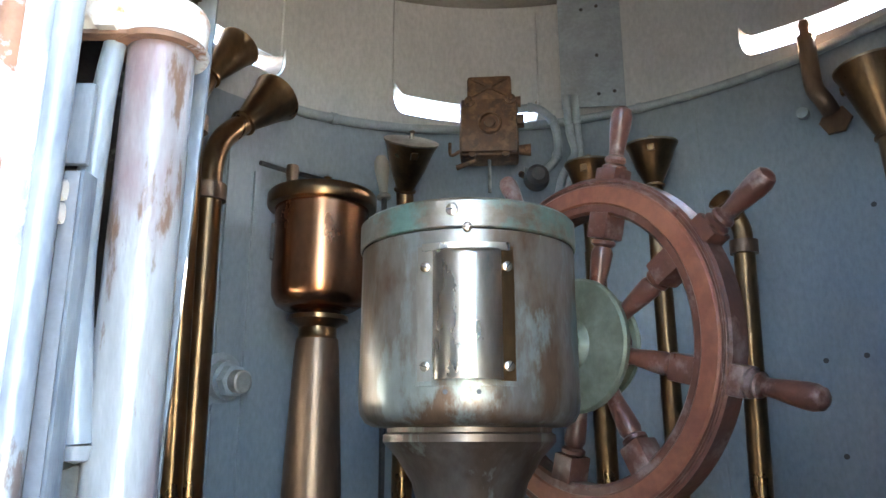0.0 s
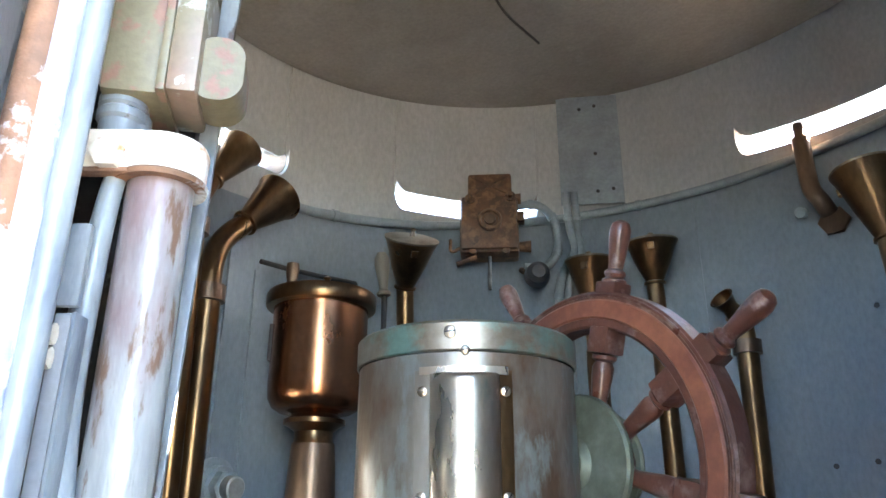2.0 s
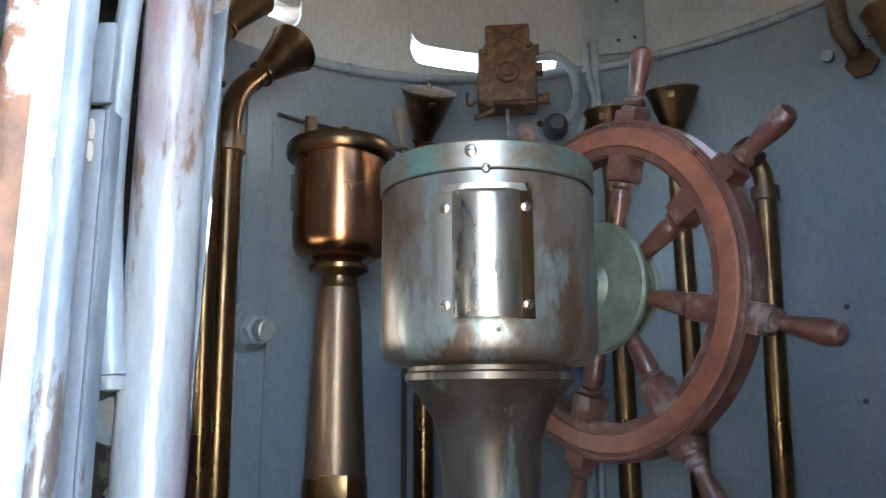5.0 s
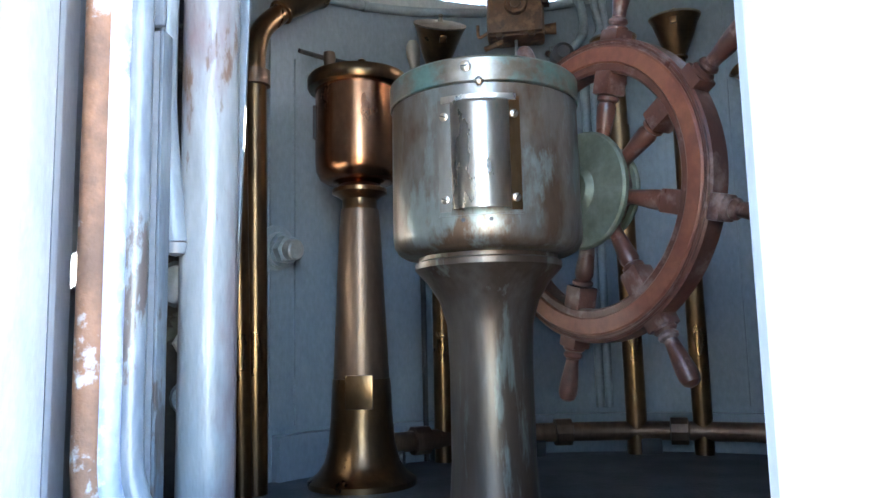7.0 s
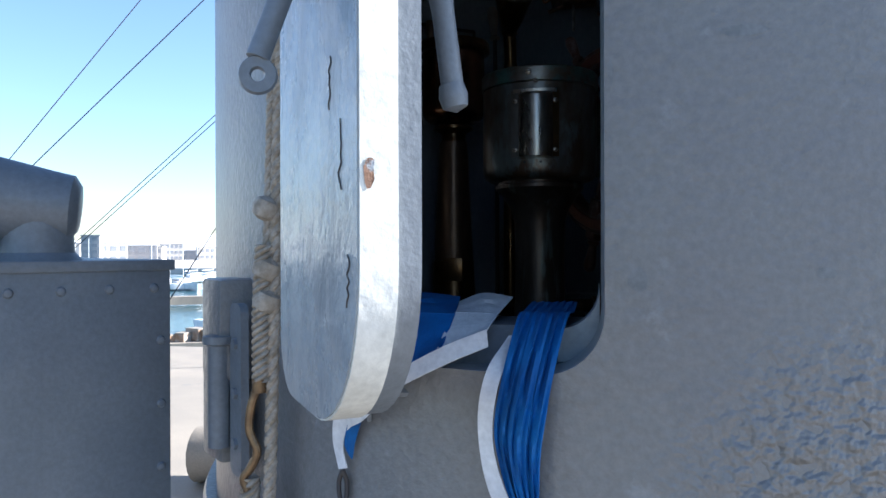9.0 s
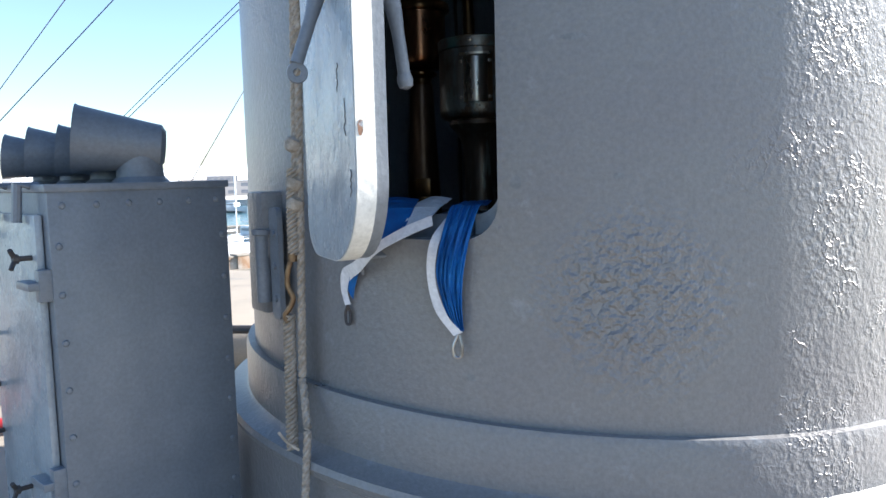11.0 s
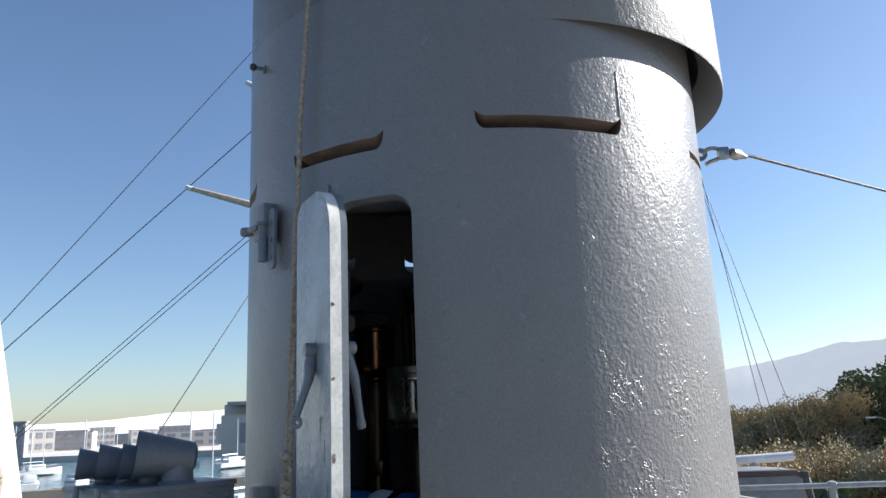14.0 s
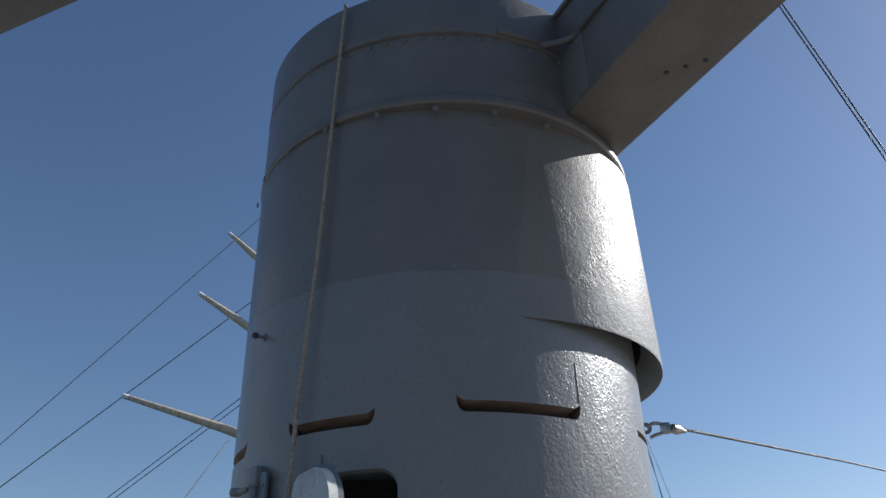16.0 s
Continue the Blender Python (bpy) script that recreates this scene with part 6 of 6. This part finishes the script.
def house(az, d, w, dep, h, material, floors=3, cols=5, label="pale apartment block on the far shore", roof_over=0.3, name="apartment_block"):
    p = polar(az, d, -5.2)
    t = thing(name, label, "building", m=Matrix.Translation(p) @ Matrix.Rotation(-radians(az) + 0.2 * math.sin(az * 7), 4, "Z"), group="town buildings")
    part("wall", box((w, dep, h), (0, 0, h / 2)), material, t, smooth=0)
    part("roof", box((w + 2 * roof_over, dep + 2 * roof_over, 0.5), (0, 0, h + 0.25)), M_TOWN2, t, smooth=0)
    win = None
    for i in range(cols):
        for j in range(floors):
            if win is None:
                bmw = box((w / cols * 0.6, 0.3, h / floors * 0.5), (0, 0, 0))
                o_ = part("window", bmw, M_GLASS, t, smooth=0)
                win = o_.data
            else:
                o_ = new("window", win)
                o_.parent = t
            o_.matrix_basis = Matrix.Translation((-w / 2 + w * (i + 0.5) / cols, -dep / 2, h * (j + 0.55) / floors))


rnd = random.Random(4)
for k in range(26):
    az = -38 + k * 1.22 + rnd.uniform(-0.4, 0.4)
    d = rnd.uniform(330, 560)
    h = rnd.uniform(5.5, 8.5) if k % 4 else rnd.uniform(8, 12)
    house(az, d, rnd.uniform(10, 26), 12, h, M_TOWN if k % 3 else M_TOWN2, floors=max(2, int(h / 3.2)), cols=rnd.randint(3, 6), roof_over=0.2)
house(-33.5, 300, 6, 8, 11.5, M_TOWN2, 5, 2, "grey tower block standing over the marina")
# wide pavilion with an overhanging flat roof
pv = thing("pavilion_building", "pale pavilion with a thin overhanging flat roof", "building", m=Matrix.Translation(polar(-17.5, 230, -5.2)) @ Matrix.Rotation(radians(12), 4, "Z"))
part("wall", box((34, 20, 10.5), (6, 0, 5.25)), M_TOWN, pv, smooth=0)
part("roof", box((34, 26, 0.9), (8, -1, 13.6)), M_TOWN2, pv, smooth=0)
part("upper_wall", box((34, 14, 3.0), (6, 2, 12.0)), M_TOWN, pv, smooth=0)
for i in range(6):
    part("window", box((4.6, 0.3, 5.5), (-10 + 6.4 * i, -10, 5.5)), M_GLASS if i % 2 else M_TOWN, pv, smooth=0)


def boat(m, s, hull, label):
    t = thing("moored_boat", label, "boat", m=m @ Matrix.Scale(s, 4), group="moored boats")
    bm = bmesh.new()
    sec = []
    for i in range(9):
        f = i / 8
        wd = 1.5 * (1 - (2 * f - 0.75) ** 4 * 0.42) * (1 if f < 0.8 else (1 - f) / 0.2 * 0.95 + 0.05)
        sh = 1.1 + 0.5 * f * f
        sec.append([bm.verts.new((-wd, f * 10 - 5, sh)), bm.verts.new((-wd * 0.8, f * 10 - 5, 0.2)), bm.verts.new((0, f * 10 - 5, -0.3)), bm.verts.new((wd * 0.8, f * 10 - 5, 0.2)), bm.verts.new((wd, f * 10 - 5, sh))])
    for a, b in zip(sec, sec[1:]):
        for j in range(4):
            bm.faces.new((a[j], a[j + 1], b[j + 1], b[j]))
        bm.faces.new((a[4], a[0], b[0], b[4]))
    bm.faces.new(sec[0])
    bm.faces.new(sec[-1][::-1])
    bmesh.ops.recalc_face_normals(bm, faces=bm.faces)
    part("hull", bm, hull, t)
    cab = part("cabin", box((2.0, 3.6, 1.1), (0, -0.8, 1.75), 0.15), M_BOAT, t)
    part("window_strip", box((2.05, 2.6, 0.35), (0, -0.7, 1.9), 0.05), M_GLASS, cab)
    ms = part("mast", tube([(0, 0.8, 1.5), (0, 0.8, 10.5)], 0.07, 8), M_BOAT, t)
    part("boom", tube([(0, 0.8, 2.9), (0, -3.6, 2.8)], 0.09, 8), M_BOAT, ms)
    for x in (-1.3, 1.3):
        part("rail", tube([(x, -4.5, 1.9), (x, 0, 1.95), (x * 0.7, 3.8, 2.1)], 0.04, 6), M_STEEL, t)
    return t


first = boat(Matrix.Translation((-14.5, 46, -6.8)) @ Matrix.Rotation(radians(70), 4, "Z"), 1.15, M_GREEN, "green and white boat moored off the quay")
base = boat(Matrix.Translation((-24, 92, -6.8)) @ Matrix.Rotation(radians(20), 4, "Z"), 1.0, M_BOAT, "white sailing boat moored in the marina")
for k in range(30):
    az = -40 + k * 1.35 + rnd.uniform(-0.6, 0.6)
    d = rnd.uniform(75, 210)
    copy_thing(base, Matrix.Translation(polar(az, d, -6.8)) @ Matrix.Rotation(rnd.uniform(0, 6.28), 4, "Z"))
for nm, az0, d0, az1, d1 in (("pavement_quay", -34, 60, -12, 62), ("pavement_pier", -38, 120, -6, 128)):
    a, b = polar(az0, d0, -6.2), polar(az1, d1, -6.2)
    c = (a + b) / 2
    m = Matrix.Translation(c) @ Matrix.Rotation(math.atan2((b - a).y, (b - a).x), 4, "Z")
    bm = box(((b - a).length, 2.6, 1.2), (0, 0, 0), m=m)
    tagged(part(nm, bm, M_DECK, smooth=0), "weathered concrete quay with clutter", "quay", kind="structure")
M_CLUT = mat("rusty_clutter", (0.28, 0.17, 0.10), (0.45, 0.40, 0.34), 0.8, scale=0.8)
for k in range(22):
    az = -33 + k * 1.0
    p = polar(az, rnd.uniform(59.5, 61), -5.6)
    c = thing("quay_crate", "rusty brown crate on the quay", "crate", m=Matrix.Translation(p) @ Matrix.Rotation(rnd.uniform(0, 3), 4, "Z"), group="quay crates")
    s_ = rnd.uniform(0.5, 1.3)
    part("box", box((s_ * 1.4, s_, s_ * 0.8), (0, 0, s_ * 0.4), 0.04), M_CLUT, c)
    part("lid", box((s_ * 1.45, s_ * 1.05, 0.08), (0, 0, s_ * 0.84)), M_DECK, c)


def tree_mesh(seed, h, w, n, leaf):
    """Trunk with limbs, and a crown of many small leaf clumps."""
    r = random.Random(seed)
    trunk = bmesh.new()
    tube([(0, 0, 0), (0.1, 0.05, h * 0.3), (0.0, 0.1, h * 0.6)], 0.2, 8, trunk, radii=[h * 0.035, h * 0.025, h * 0.014])
    crown = bmesh.new()
    blobs = []
    for i in range(11):
        a = r.uniform(0, 6.28)
        q = r.uniform(0.1, 1) ** 0.6
        tip = Vector((math.cos(a) * w * q * 0.75, math.sin(a) * w * q * 0.75, h * r.uniform(0.36, 0.95) * (1 - 0.25 * q)))
        blobs.append((tip, w * r.uniform(0.22, 0.42)))
        tube([(0, 0.05, h * r.uniform(0.2, 0.5)), tip * 0.6 + Vector((0, 0, h * 0.15)), tip], 0.1, 5, trunk, radii=[h * 0.014, h * 0.009, h * 0.004])
    for i in range(n):
        c, s = blobs[r.randrange(len(blobs))]
        d = Vector((r.gauss(0, 1), r.gauss(0, 1), r.gauss(0, 0.8))).normalized() * s * r.uniform(0.5, 1.15)
        p = c + d
        u = Vector((r.gauss(0, 1), r.gauss(0, 1), r.gauss(0, 1))).normalized()
        v = u.orthogonal().normalized()
        L = leaf * r.uniform(0.6, 1.4)
        q = [crown.verts.new(p + u * L), crown.verts.new(p + v * L * 0.6), crown.verts.new(p - u * L), crown.verts.new(p - v * L * 0.6 + Vector((0, 0, L * 0.3)))]
        crown.faces.new(q)
    return trunk, crown


M_BARK = mat("grey_bark", (0.12, 0.09, 0.07), (0.08, 0.06, 0.05), 0.9, scale=3)
KINDS = []
for seed, h, w, n, m_, nm, lb, lf in ((1, 8.5, 3.6, 8000, M_OLIVE, "pine_tree", "dark green spreading pine tree", 0.15), (2, 7.0, 3.4, 9000, M_DRY, "bare_tree", "brown leafless winter tree", 0.085), (3, 7.8, 2.9, 4400, M_OLIVE, "pine_tree", "tall dark green pine tree", 0.20), (4, 3.2, 2.8, 9000, M_DRY, "dry_bush", "tan dry bush on the shore", 0.075), (5, 2.6, 2.2, 3200, M_OLIVE, "green_bush", "dark green round bush", 0.13)):
    tr, cr = tree_mesh(seed, h, w, n, lf)
    t = thing(nm, lb, "tree" if "tree" in nm else "bush", at=polar(60, 90, -5.4), group="shore trees")
    part("trunk", tr, M_BARK, t)
    part("crown", cr, m_, t, smooth=0)
    KINDS.append(t)
for k in range(46):
    az = 17 + k * 0.62 + rnd.uniform(-0.3, 0.3)
    if k % 2 == 0:
        kd, d = KINDS[rnd.choice((1, 1, 1, 2, 1) if k < 16 else (0, 2, 0, 1, 0))], rnd.uniform(70, 88)
    else:
        kd, d = KINDS[rnd.choice((3, 3, 4, 3))], rnd.uniform(48, 62)
    s_ = rnd.uniform(0.85, 1.15) * (1.32 if k % 2 == 0 else 1.1)
    c = copy_thing(kd, Matrix.Translation(polar(az, d, -5.3)) @ Matrix.Rotation(rnd.uniform(0, 6.28), 4, "Z"))
    c.scale = (s_, s_, s_ * rnd.uniform(0.9, 1.15))
for az, d, h in ((27.5, 68, 5.4), (24.0, 75, 6.6), (31.5, 72, 6.0)):
    t = thing("street_lamp", "thin pale street lamp among the trees", "street lamp", at=polar(az, d, -5.2), group="street lamps")
    part("pole", tube([(0, 0, 0), (0, 0, h), (-0.4, 0, h + 0.25), (-1.0, 0, h + 0.3)], 0.07, 8), M_TOWN2, t)
    part("head", box((0.7, 0.25, 0.12), (-1.2, 0, h + 0.28), 0.03), M_BOAT, t)
